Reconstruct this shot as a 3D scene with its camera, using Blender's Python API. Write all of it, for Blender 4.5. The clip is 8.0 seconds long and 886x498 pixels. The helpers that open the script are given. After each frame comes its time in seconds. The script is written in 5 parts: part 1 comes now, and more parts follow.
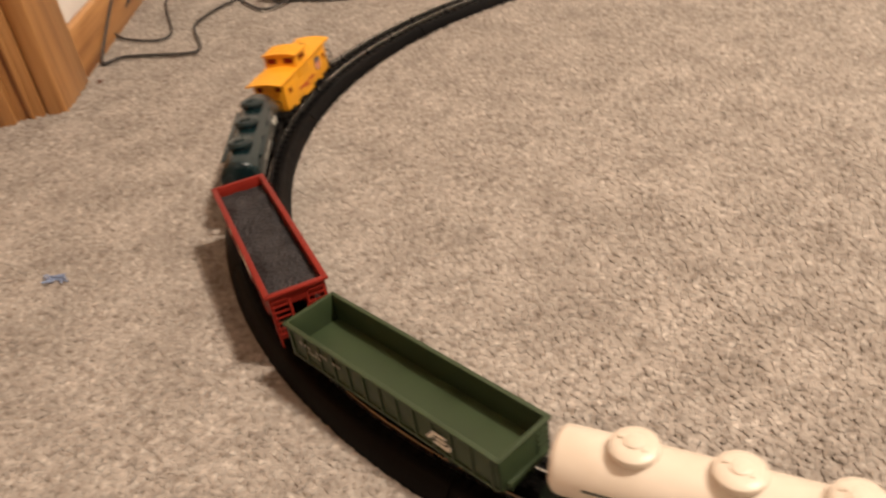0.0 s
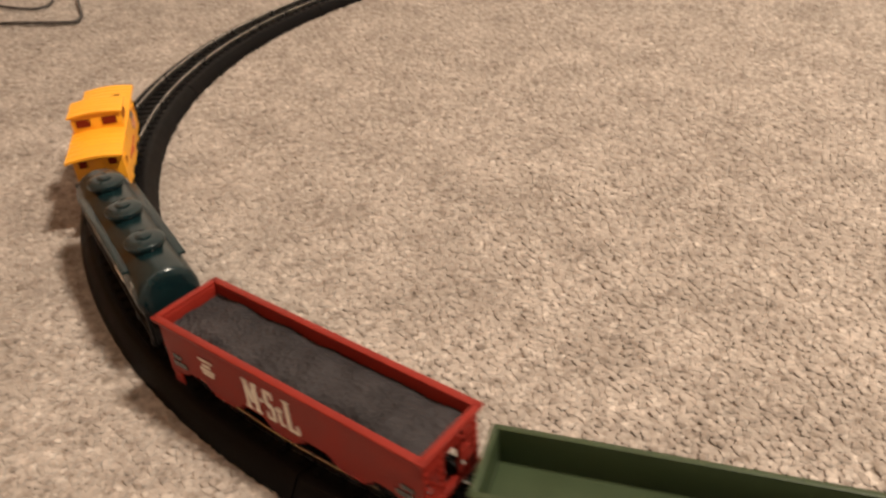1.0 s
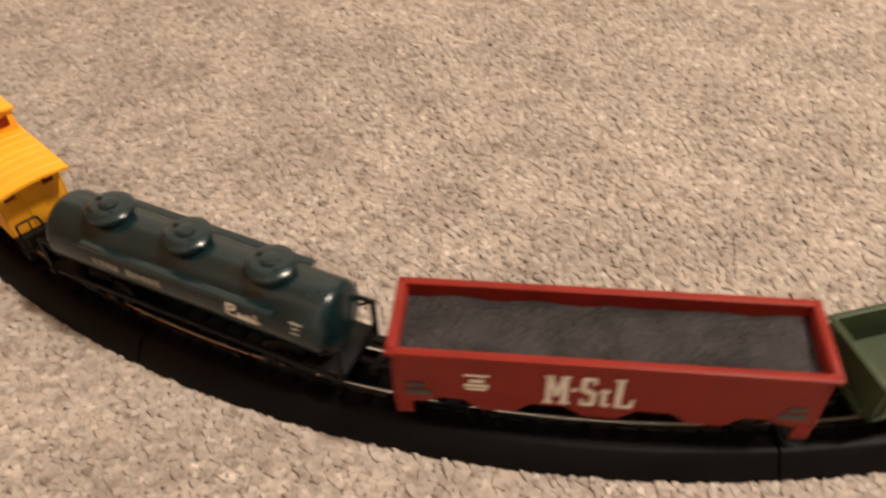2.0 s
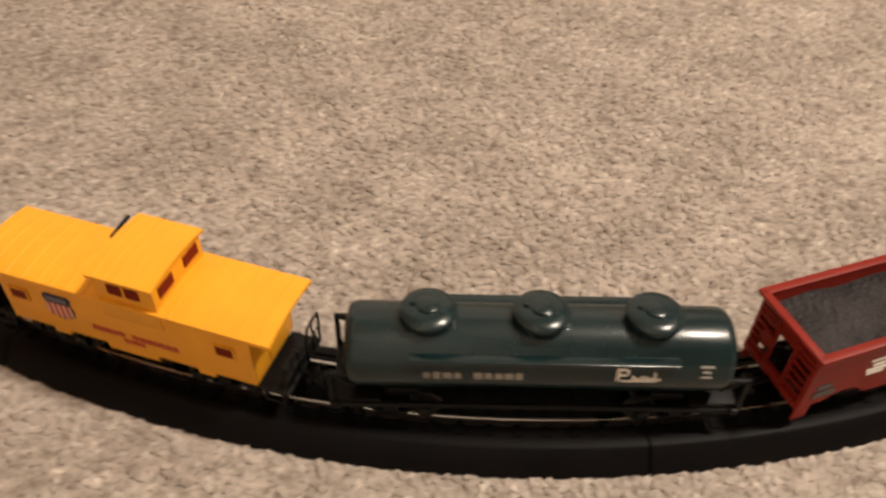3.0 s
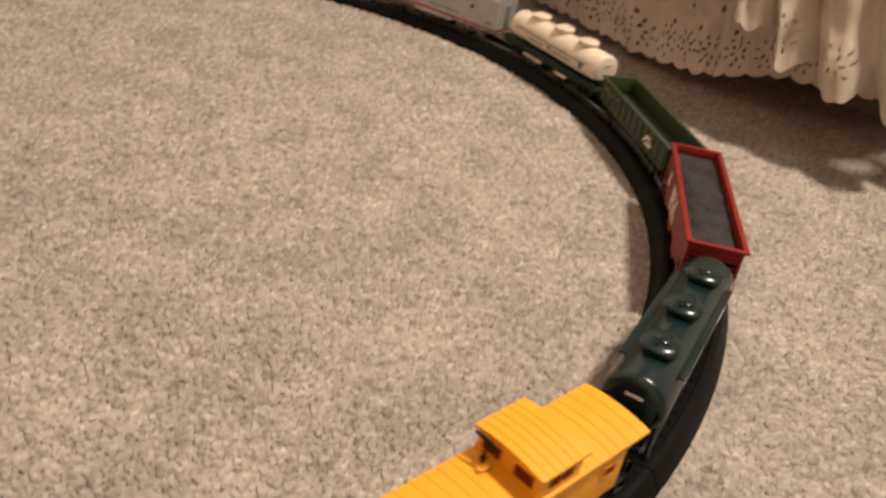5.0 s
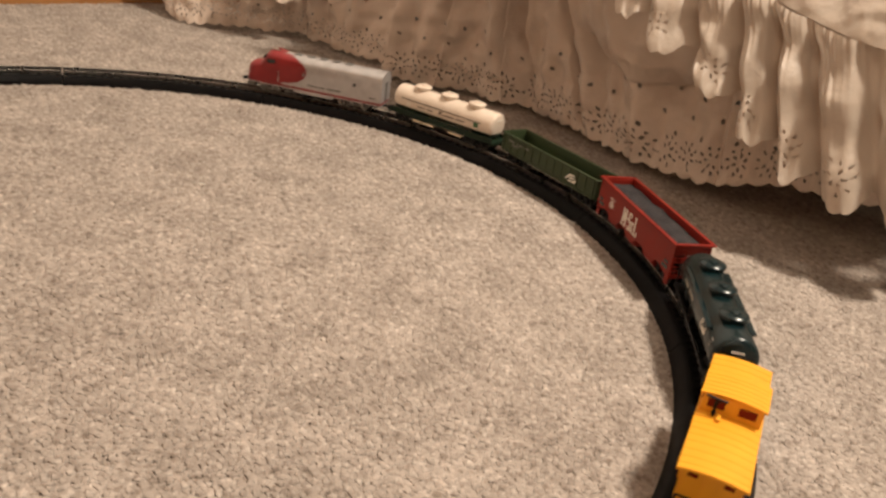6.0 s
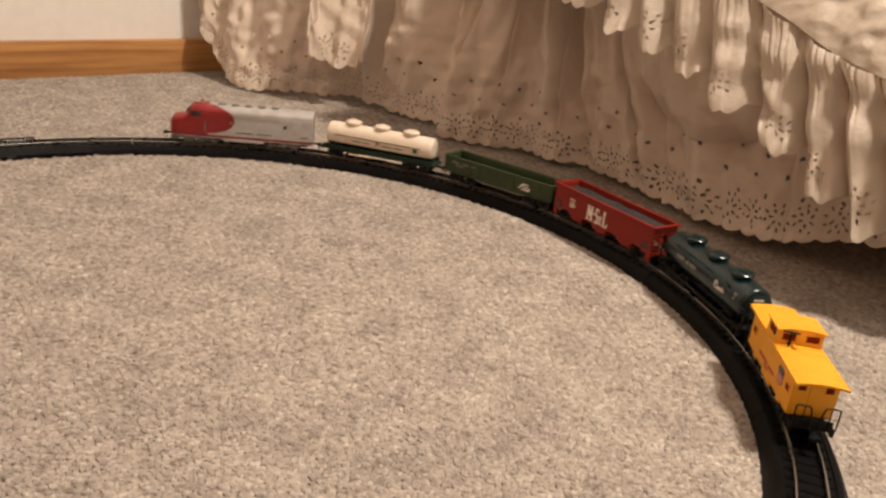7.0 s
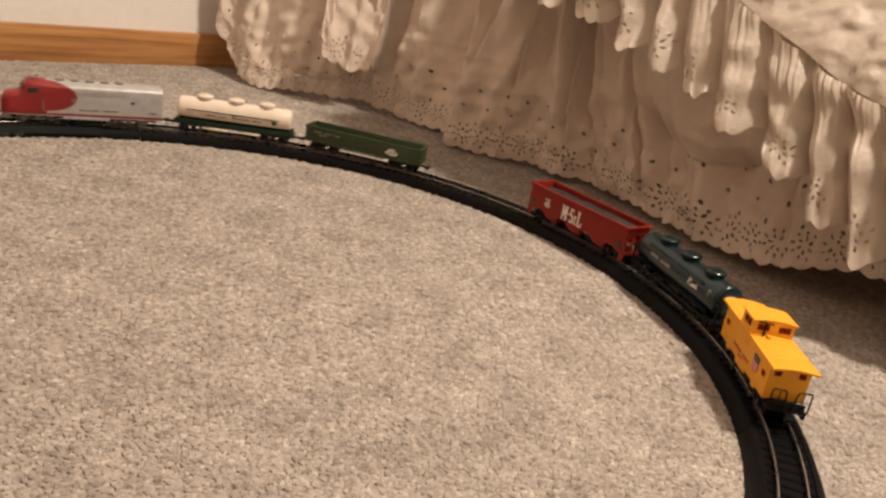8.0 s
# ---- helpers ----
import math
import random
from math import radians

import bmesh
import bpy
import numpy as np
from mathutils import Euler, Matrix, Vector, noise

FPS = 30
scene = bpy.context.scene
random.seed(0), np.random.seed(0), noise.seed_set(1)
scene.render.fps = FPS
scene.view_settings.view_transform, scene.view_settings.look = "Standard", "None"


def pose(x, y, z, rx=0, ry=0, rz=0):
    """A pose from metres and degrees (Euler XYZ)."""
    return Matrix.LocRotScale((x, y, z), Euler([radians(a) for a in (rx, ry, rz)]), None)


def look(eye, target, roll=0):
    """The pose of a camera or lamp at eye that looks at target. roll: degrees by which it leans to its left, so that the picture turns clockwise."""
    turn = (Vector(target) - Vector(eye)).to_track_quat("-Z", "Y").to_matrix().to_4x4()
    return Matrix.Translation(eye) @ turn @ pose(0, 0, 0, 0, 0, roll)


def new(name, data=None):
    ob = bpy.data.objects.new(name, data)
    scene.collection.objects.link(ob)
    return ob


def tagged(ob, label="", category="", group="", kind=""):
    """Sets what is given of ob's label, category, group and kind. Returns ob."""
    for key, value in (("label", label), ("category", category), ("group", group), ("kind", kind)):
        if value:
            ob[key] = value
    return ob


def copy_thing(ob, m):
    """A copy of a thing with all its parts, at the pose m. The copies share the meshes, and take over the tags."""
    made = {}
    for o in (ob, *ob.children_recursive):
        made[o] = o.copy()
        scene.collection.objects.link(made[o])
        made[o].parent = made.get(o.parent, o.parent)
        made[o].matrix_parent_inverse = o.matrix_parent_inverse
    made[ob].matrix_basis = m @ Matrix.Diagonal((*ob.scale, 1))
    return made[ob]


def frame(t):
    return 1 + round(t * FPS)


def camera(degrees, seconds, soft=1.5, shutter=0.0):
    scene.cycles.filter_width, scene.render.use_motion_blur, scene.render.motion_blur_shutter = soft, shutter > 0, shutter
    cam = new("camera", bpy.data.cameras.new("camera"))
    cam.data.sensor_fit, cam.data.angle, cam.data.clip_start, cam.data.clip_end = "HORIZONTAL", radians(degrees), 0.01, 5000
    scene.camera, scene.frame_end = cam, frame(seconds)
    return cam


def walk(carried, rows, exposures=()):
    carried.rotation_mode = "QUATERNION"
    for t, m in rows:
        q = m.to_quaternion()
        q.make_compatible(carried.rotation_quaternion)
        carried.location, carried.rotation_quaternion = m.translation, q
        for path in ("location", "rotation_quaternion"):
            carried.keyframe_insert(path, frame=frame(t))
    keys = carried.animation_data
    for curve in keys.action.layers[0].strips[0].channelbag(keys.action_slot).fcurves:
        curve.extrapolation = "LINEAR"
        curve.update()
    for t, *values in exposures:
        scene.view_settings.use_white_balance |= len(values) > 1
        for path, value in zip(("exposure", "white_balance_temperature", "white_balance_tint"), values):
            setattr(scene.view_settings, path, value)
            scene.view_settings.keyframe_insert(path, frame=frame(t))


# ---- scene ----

cam = camera(56.8, 8.0, soft=2.5, shutter=0.5)
# seconds, eye, turn about x, y, z; the track's circle is centred on the origin
PATH = [
    (0.0, -0.2127, -0.6304, 0.2905, 56.99, 7.73, 5.48),
    (0.3, -0.2056, -0.6194, 0.2779, 55.64, 7.89, 3.49),
    (0.5, -0.2053, -0.6171, 0.2716, 55.97, 6.34, 2.70),
    (0.8, -0.1976, -0.6116, 0.2610, 57.41, 3.81, 2.02),
    (1.0, -0.1925, -0.6100, 0.2544, 57.04, 3.74, 1.38),
    (1.2, -0.1887, -0.6044, 0.2523, 55.30, 2.94, 0.55),
    (2.3, -0.1620, -0.6212, 0.2645, 44.88, 1.25, -8.01),
    (2.5, -0.1594, -0.6206, 0.2629, 45.19, 1.11, -8.14),
    (2.8, -0.1506, -0.6208, 0.2599, 45.61, 0.30, -8.52),
    (3.0, -0.1427, -0.6203, 0.2583, 46.25, -1.18, -9.39),
    (3.3, -0.1239, -0.6163, 0.2455, 47.29, -3.88, -11.40),
    (3.5, -0.1107, -0.6180, 0.2408, 47.86, -5.08, -12.86),
    (3.8, -0.0902, -0.6166, 0.2396, 48.86, -6.25, -15.71),
    (4.0, -0.0751, -0.6147, 0.2393, 49.67, -6.74, -17.74),
    (4.3, -0.0609, -0.6094, 0.2447, 53.58, -7.35, -21.56),
    (4.5, -0.0511, -0.6025, 0.2508, 54.95, -7.80, -23.08),
    (4.7, -0.0380, -0.5992, 0.2516, 56.65, -8.58, -25.19),
    (5.0, -0.0292, -0.5982, 0.2603, 58.78, -8.72, -27.02),
    (5.2, -0.0321, -0.5943, 0.2702, 60.28, -8.65, -27.86),
    (6.3, -0.0512, -0.5809, 0.2819, 66.90, -7.67, -27.43),
    (6.5, -0.0570, -0.5770, 0.2838, 67.71, -7.18, -26.75),
    (6.7, -0.0617, -0.5747, 0.2851, 68.08, -6.54, -26.12),
    (7.0, -0.0636, -0.5720, 0.2888, 68.53, -5.87, -25.42),
    (7.2, -0.0601, -0.5695, 0.2890, 68.91, -6.02, -25.16),
    (7.5, -0.0575, -0.5745, 0.2812, 69.09, -7.15, -24.89),
    (7.7, -0.0601, -0.5778, 0.2755, 69.20, -7.99, -24.70),
    (8.0, -0.0640, -0.5805, 0.2756, 69.61, -9.34, -24.07),
]
walk(cam, [(t, pose(x, y, z, a, b, c)) for t, x, y, z, a, b, c in PATH],
     exposures=[(0.0, 0.16), (1.2, 0.20), (2.7, 0.05), (3.4, -0.13), (4.2, -0.18), (5.2, -0.08), (6.4, 0.0), (8.0, -0.03)])

# ---- light ----
world = bpy.data.worlds.new("world")
scene.world = world
world.use_nodes = True
world.node_tree.nodes["Background"].inputs["Color"].default_value = (0.9, 0.75, 0.55, 1)
world.node_tree.nodes["Background"].inputs["Strength"].default_value = 0.05
LAMP = Vector((1.25, -0.70, 2.60))
lamp_data = bpy.data.lights.new("ceiling_bulb", "AREA")
lamp_data.shape, lamp_data.size = "DISK", 0.34
lamp_data.energy, lamp_data.color = 111, (1.0, 0.86, 0.71)
lamp = new("ceiling_bulb", lamp_data)
lamp.matrix_world = look(LAMP, LAMP - Vector((0.35, -0.05, 1)))


# ---- materials ----
def mat(name):
    m = bpy.data.materials.new(name)
    m.use_nodes = True
    n = m.node_tree.nodes
    return m, n, m.node_tree.links, n["Principled BSDF"]


def ramp(n, stops):
    r = n.new("ShaderNodeValToRGB")
    e = r.color_ramp.elements
    while len(e) < len(stops):
        e.new(0.5)
    for el, (p, c) in zip(e, stops):
        el.position, el.color = p, (*c, 1)
    return r


def plastic(name, colour, rough=0.4, grain=900, bump=0.08, vary=0.12, metal=0.0, spec=0.5):
    """Moulded plastic: slight mottling at two scales and a fine skin."""
    m, n, l, b = mat(name)
    tc = n.new("ShaderNodeTexCoord")
    big, fine = n.new("ShaderNodeTexNoise"), n.new("ShaderNodeTexNoise")
    big.inputs["Scale"].default_value, fine.inputs["Scale"].default_value = 60, grain
    big.inputs["Detail"].default_value = 6
    l.new(tc.outputs["Object"], big.inputs["Vector"]), l.new(tc.outputs["Object"], fine.inputs["Vector"])
    dark = tuple(c * (1 - vary) for c in colour)
    light = tuple(min(1, c * (1 + vary)) for c in colour)
    r = ramp(n, [(0.3, dark), (0.7, light)])
    l.new(big.outputs["Fac"], r.inputs["Fac"]), l.new(r.outputs["Color"], b.inputs["Base Color"])
    rr = n.new("ShaderNodeMapRange")
    rr.inputs["To Min"].default_value, rr.inputs["To Max"].default_value = rough * 0.75, min(1, rough * 1.3)
    l.new(big.outputs["Fac"], rr.inputs["Value"]), l.new(rr.outputs["Result"], b.inputs["Roughness"])
    bp = n.new("ShaderNodeBump")
    bp.inputs["Strength"].default_value, bp.inputs["Distance"].default_value = bump, 0.0004
    l.new(fine.outputs["Fac"], bp.inputs["Height"]), l.new(bp.outputs["Normal"], b.inputs["Normal"])
    b.inputs["Metallic"].default_value = metal
    b.inputs["Specular IOR Level"].default_value = spec
    return m


YELLOW = plastic("yellow_plastic", (0.74, 0.326, 0.0145), 0.5, vary=0.06, spec=0.35)
GREEN = plastic("gondola_green", (0.029, 0.044, 0.018), 0.5, spec=0.35)
RED = plastic("hopper_red", (0.185, 0.0145, 0.0085), 0.45, spec=0.2)
WHEEL = plastic("wheel_dark", (0.020, 0.018, 0.017), 0.4, metal=0.4)
TANKGREEN = plastic("tank_green", (0.0036, 0.0135, 0.0155), 0.235, bump=0.09, spec=0.40)
CREAM = plastic("cream_plastic", (0.80, 0.70, 0.52), 0.42, vary=0.05)
BLACK = plastic("black_plastic", (0.0032, 0.0030, 0.0030), 0.45, vary=0.3, spec=0.16)
ROADBED = plastic("roadbed_black", (0.0030, 0.0026, 0.0027), 0.5, bump=0.3, vary=0.25, spec=0.08)
TIE = plastic("tie_black", (0.004, 0.0036, 0.0036), 0.7, bump=0.3, vary=0.3, spec=0.04)
DARKGREEN = plastic("dark_green_frame", (0.006, 0.017, 0.008), 0.5, spec=0.25)
GREYMETAL = plastic("truck_grey", (0.17, 0.16, 0.15), 0.45, metal=0.3)
STEEL = plastic("rail_steel", (0.55, 0.53, 0.50), 0.28, metal=1.0)
BRASS = plastic("dull_metal", (0.35, 0.33, 0.30), 0.4, metal=0.9)
PRINTWHITE = plastic("print_white", (0.72, 0.68, 0.60), 0.6)
PRINTDIM = plastic("print_dim", (0.22, 0.205, 0.175), 0.6, vary=0.35)
PRINTRED = plastic("print_red", (0.42, 0.05, 0.02), 0.6)
PRINTBLUE = plastic("print_blue", (0.030, 0.032, 0.060), 0.6, spec=0.2)
PRINTSLATE = plastic("print_slate", (0.16, 0.16, 0.18), 0.6, spec=0.2)
PRINTPINK = plastic("print_pale_pink", (0.60, 0.36, 0.27), 0.6, spec=0.2)
PRINTDARK = plastic("print_dark", (0.03, 0.03, 0.02), 0.6)
PRINTGREEN = plastic("print_green", (0.02, 0.10, 0.04), 0.6)
WINDOWRED = plastic("window_red", (0.15, 0.018, 0.006), 0.6, spec=0.05)
WINDOWDARK = plastic("window_dark", (0.02, 0.02, 0.02), 0.15)
GREYBOX = plastic("grey_plastic", (0.10, 0.10, 0.10), 0.5)
CORD = plastic("cord_black", (0.035, 0.030, 0.028), 0.5)


def coal_material():
    m, n, l, b = mat("coal_load")
    tc, v, s = n.new("ShaderNodeTexCoord"), n.new("ShaderNodeTexVoronoi"), n.new("ShaderNodeTexNoise")
    v.inputs["Scale"].default_value, s.inputs["Scale"].default_value = 420, 70
    l.new(tc.outputs["Object"], v.inputs["Vector"]), l.new(tc.outputs["Object"], s.inputs["Vector"])
    r = ramp(n, [(0.3, (0.013, 0.011, 0.012)), (0.7, (0.034, 0.030, 0.032))])
    l.new(s.outputs["Fac"], r.inputs["Fac"]), l.new(r.outputs["Color"], b.inputs["Base Color"])
    bp = n.new("ShaderNodeBump")
    bp.inputs["Strength"].default_value, bp.inputs["Distance"].default_value = 0.9, 0.0012
    l.new(v.outputs["Distance"], bp.inputs["Height"]), l.new(bp.outputs["Normal"], b.inputs["Normal"])
    b.inputs["Roughness"].default_value = 0.75
    b.inputs["Specular IOR Level"].default_value = 0.25
    return m


def livery_material():
    """Silver body with a red cab hood that sweeps back in a rounded lobe, and a thin red sill stripe."""
    m, n, l, b = mat("engine_livery")
    tc, sep = n.new("ShaderNodeTexCoord"), n.new("ShaderNodeSeparateXYZ")
    l.new(tc.outputs["Object"], sep.inputs["Vector"])

    def calc(op, a, c=None, clamp=False):
        k = n.new("ShaderNodeMath")
        k.operation, k.use_clamp = op, clamp
        for i, v in enumerate((a, c)):
            if isinstance(v, (int, float)):
                k.inputs[i].default_value = v
            elif v is not None:
                l.new(v, k.inputs[i])
        return k.outputs[0]

    x, z = sep.outputs["X"], sep.outputs["Z"]
    ex = calc("DIVIDE", calc("SUBTRACT", x, 0.040), 0.0315)
    ez = calc("DIVIDE", calc("SUBTRACT", z, 0.0315), 0.0165)
    lobe = calc("LESS_THAN", calc("ADD", calc("MULTIPLY", ex, ex), calc("MULTIPLY", ez, ez)), 1.0)
    nose = calc("MULTIPLY", calc("GREATER_THAN", x, 0.040), calc("GREATER_THAN", z, 0.0115))
    stripe = calc("MULTIPLY", calc("GREATER_THAN", z, 0.0105), calc("LESS_THAN", z, 0.0130))
    red = calc("MAXIMUM", calc("MAXIMUM", lobe, nose), stripe)
    mix = n.new("ShaderNodeMix")
    mix.data_type = "RGBA"
    l.new(red, mix.inputs["Factor"])
    s = n.new("ShaderNodeTexNoise")
    s.inputs["Scale"].default_value = 90
    l.new(tc.outputs["Object"], s.inputs["Vector"])
    silver = ramp(n, [(0.3, (0.36, 0.345, 0.34)), (0.7, (0.44, 0.425, 0.42))])
    hood = ramp(n, [(0.3, (0.18, 0.008, 0.010)), (0.7, (0.23, 0.011, 0.013))])
    for r, k in ((silver, "A"), (hood, "B")):
        l.new(s.outputs["Fac"], r.inputs["Fac"])
        l.new(r.outputs["Color"], [i for i in mix.inputs if i.name == k and i.type == "RGBA"][0])
    l.new([o for o in mix.outputs if o.type == "RGBA"][0], b.inputs["Base Color"])
    l.new(calc("MULTIPLY", calc("SUBTRACT", 1.0, red), 0.35), b.inputs["Metallic"])
    b.inputs["Roughness"].default_value = 0.38
    return m


def carpet_material():
    m, n, l, b = mat("carpet_yarn")
    geo, tc = n.new("ShaderNodeNewGeometry"), n.new("ShaderNodeTexCoord")
    yarn = ramp(n, [(0.0, (0.335, 0.283, 0.245)), (0.08, (0.415, 0.358, 0.313)), (0.5, (0.470, 0.408, 0.358)), (0.85, (0.525, 0.462, 0.409)), (1.0, (0.62, 0.555, 0.495))])
    l.new(geo.outputs["Random Per Island"], yarn.inputs["Fac"])
    big = n.new("ShaderNodeTexNoise")
    big.inputs["Scale"].default_value, big.inputs["Detail"].default_value = 21, 6
    l.new(tc.outputs["Object"], big.inputs["Vector"])
    patch = ramp(n, [(0.33, (0.84, 0.83, 0.82)), (0.64, (1.08, 1.08, 1.08))])
    l.new(big.outputs["Fac"], patch.inputs["Fac"])
    mul = n.new("ShaderNodeMix")
    mul.data_type, mul.blend_type = "RGBA", "MULTIPLY"
    mul.inputs["Factor"].default_value = 1.0
    cols = [i for i in mul.inputs if i.type == "RGBA"]
    l.new(yarn.outputs["Color"], cols[0]), l.new(patch.outputs["Color"], cols[1])
    fine, mul2 = n.new("ShaderNodeTexNoise"), n.new("ShaderNodeMix")
    fine.inputs["Scale"].default_value, fine.inputs["Detail"].default_value = 165, 4
    l.new(tc.outputs["Object"], fine.inputs["Vector"])
    fleck = ramp(n, [(0.32, (0.70, 0.67, 0.64)), (0.45, (0.95, 0.95, 0.95)), (0.57, (1.02, 1.02, 1.02)), (0.70, (1.20, 1.20, 1.20))])
    l.new(fine.outputs["Fac"], fleck.inputs["Fac"])
    mul2.data_type, mul2.blend_type = "RGBA", "MULTIPLY"
    mul2.inputs["Factor"].default_value = 1.0
    cols = [i for i in mul2.inputs if i.type == "RGBA"]
    l.new([o for o in mul.outputs if o.type == "RGBA"][0], cols[0]), l.new(fleck.outputs["Color"], cols[1])
    mul = mul2
    l.new([o for o in mul.outputs if o.type == "RGBA"][0], b.inputs["Base Color"])
    b.inputs["Roughness"].default_value = 0.95
    b.inputs["Specular IOR Level"].default_value = 0.1
    # fibres scatter light: soften the facets towards the pile's own plane, and let some light through
    up, norm = n.new("ShaderNodeMix"), n.new("ShaderNodeVectorMath")
    up.data_type = "VECTOR"
    up.inputs["Factor"].default_value = 0.78
    vec = [i for i in up.inputs if i.type == "VECTOR"]
    l.new(geo.outputs["Normal"], vec[0])
    vec[1].default_value = (0, 0, 1)
    norm.operation = "NORMALIZE"
    l.new([o for o in up.outputs if o.type == "VECTOR"][0], norm.inputs[0])
    l.new(norm.outputs["Vector"], b.inputs["Normal"])
    t, mix = n.new("ShaderNodeBsdfTranslucent"), n.new("ShaderNodeMixShader")
    l.new([o for o in mul.outputs if o.type == "RGBA"][0], t.inputs["Color"])
    mix.inputs["Fac"].default_value = 0.30
    l.new(b.outputs["BSDF"], mix.inputs[1]), l.new(t.outputs["BSDF"], mix.inputs[2])
    l.new(mix.outputs["Shader"], n["Material Output"].inputs["Surface"])
    return m


def oak_material(name="oak", axis=0):
    m, n, l, b = mat(name)
    tc, mp, s, s2 = n.new("ShaderNodeTexCoord"), n.new("ShaderNodeMapping"), n.new("ShaderNodeTexNoise"), n.new("ShaderNodeTexNoise")
    sc = [60, 60, 60]
    sc[axis] = 3
    mp.inputs["Scale"].default_value = sc
    l.new(tc.outputs["Object"], mp.inputs["Vector"]), l.new(mp.outputs["Vector"], s.inputs["Vector"])
    s.inputs["Scale"].default_value, s.inputs["Detail"].default_value = 1.6, 9
    s2.inputs["Scale"].default_value = 5
    l.new(tc.outputs["Object"], s2.inputs["Vector"])
    r = ramp(n, [(0.28, (0.22, 0.085, 0.025)), (0.5, (0.40, 0.19, 0.065)), (0.75, (0.52, 0.27, 0.10))])
    l.new(s.outputs["Fac"], r.inputs["Fac"]), l.new(r.outputs["Color"], b.inputs["Base Color"])
    bp = n.new("ShaderNodeBump")
    bp.inputs["Strength"].default_value, bp.inputs["Distance"].default_value = 0.2, 0.0008
    l.new(s.outputs["Fac"], bp.inputs["Height"]), l.new(bp.outputs["Normal"], b.inputs["Normal"])
    b.inputs["Roughness"].default_value = 0.38
    return m


def cloth_material(name, colour, satin=0.0, weave=1600, through_light=0.25):
    m, n, l, b = mat(name)
    tc, w, s = n.new("ShaderNodeTexCoord"), n.new("ShaderNodeTexNoise"), n.new("ShaderNodeTexNoise")
    w.inputs["Scale"].default_value, s.inputs["Scale"].default_value = weave, 34
    s.inputs["Detail"].default_value = 6
    l.new(tc.outputs["Object"], w.inputs["Vector"]), l.new(tc.outputs["Object"], s.inputs["Vector"])
    r = ramp(n, [(0.3, tuple(c * 0.92 for c in colour)), (0.7, colour)])
    l.new(s.outputs["Fac"], r.inputs["Fac"]), l.new(r.outputs["Color"], b.inputs["Base Color"])
    a, c = n.new("ShaderNodeBump"), n.new("ShaderNodeBump")
    a.inputs["Strength"].default_value, a.inputs["Distance"].default_value = 0.7, 0.006
    c.inputs["Strength"].default_value, c.inputs["Distance"].default_value = 0.25, 0.0006
    l.new(s.outputs["Fac"], a.inputs["Height"]), l.new(w.outputs["Fac"], c.inputs["Height"])
    l.new(a.outputs["Normal"], c.inputs["Normal"]), l.new(c.outputs["Normal"], b.inputs["Normal"])
    b.inputs["Roughness"].default_value = 0.8 - 0.4 * satin
    b.inputs["Sheen Weight"].default_value = 0.2
    t, mix = n.new("ShaderNodeBsdfTranslucent"), n.new("ShaderNodeMixShader")
    t.inputs["Color"].default_value = (*colour, 1)
    mix.inputs["Fac"].default_value = through_light
    l.new(b.outputs["BSDF"], mix.inputs[1]), l.new(t.outputs["BSDF"], mix.inputs[2])
    l.new(mix.outputs["Shader"], n["Material Output"].inputs["Surface"])
    return m


COAL, LIVERY, CARPET = coal_material(), livery_material(), carpet_material()
OAK, OAKUP = oak_material("oak_along", 0), oak_material("oak_upright", 2)
LINEN, SATIN = cloth_material("eyelet_cotton", (0.67, 0.560, 0.470), through_light=0.15), cloth_material("satin_cotton", (0.52, 0.435, 0.355), 0.85, through_light=0.25)
PAINT = plastic("wall_paint", (0.74, 0.70, 0.66), 0.8, grain=300, bump=0.25, vary=0.03)
LOWBOUNCEPAINT = plastic("low_bounce_tan_paint", (0.30, 0.24, 0.18), 0.8, grain=300, bump=0.25, vary=0.04)
CEILPAINT = plastic("ceiling_paint", (0.80, 0.78, 0.74), 0.9, grain=200, bump=0.3, vary=0.03)
BEDDARK = plastic("bed_frame_dark", (0.02, 0.018, 0.02), 0.5)


# ---- mesh helpers ----
def finish(name, bm, material, smooth=True):
    me = bpy.data.meshes.new(name)
    bmesh.ops.recalc_face_normals(bm, faces=bm.faces)
    bm.to_mesh(me)
    bm.free()
    me.materials.append(material)
    if smooth:
        me.polygons.foreach_set("use_smooth", [True] * len(me.polygons))
        me.set_sharp_from_angle(angle=radians(35))
    return me


def part(name, bm, material, parent=None, label="", at=None):
    ob = new(name, bm if isinstance(bm, bpy.types.Mesh) else finish(name, bm, material))
    ob.parent = parent
    if at is not None:
        ob.matrix_basis = at
    return tagged(ob, label)


def box(bm, c, s, bevel=0.0):
    r = bmesh.ops.create_cube(bm, size=1, matrix=Matrix.Translation(c) @ Matrix.Diagonal((*s, 1)))
    if bevel:
        es = list({e for v in r["verts"] for e in v.link_edges})
        bmesh.ops.bevel(bm, geom=es, offset=bevel, segments=2, affect="EDGES", profile=0.5)
    return bm


def boxes(*items, bevel=0.0):
    bm = bmesh.new()
    for c, s in items:
        box(bm, c, s, bevel)
    return bm


def tube(bm, a, b, r, seg=12, r2=None):
    a, b = Vector(a), Vector(b)
    d = b - a
    m = Matrix.Translation((a + b) / 2) @ d.to_track_quat("Z", "Y").to_matrix().to_4x4()
    bmesh.ops.create_cone(bm, cap_ends=True, segments=seg, radius1=r, radius2=r if r2 is None else r2, depth=d.length, matrix=m)
    return bm


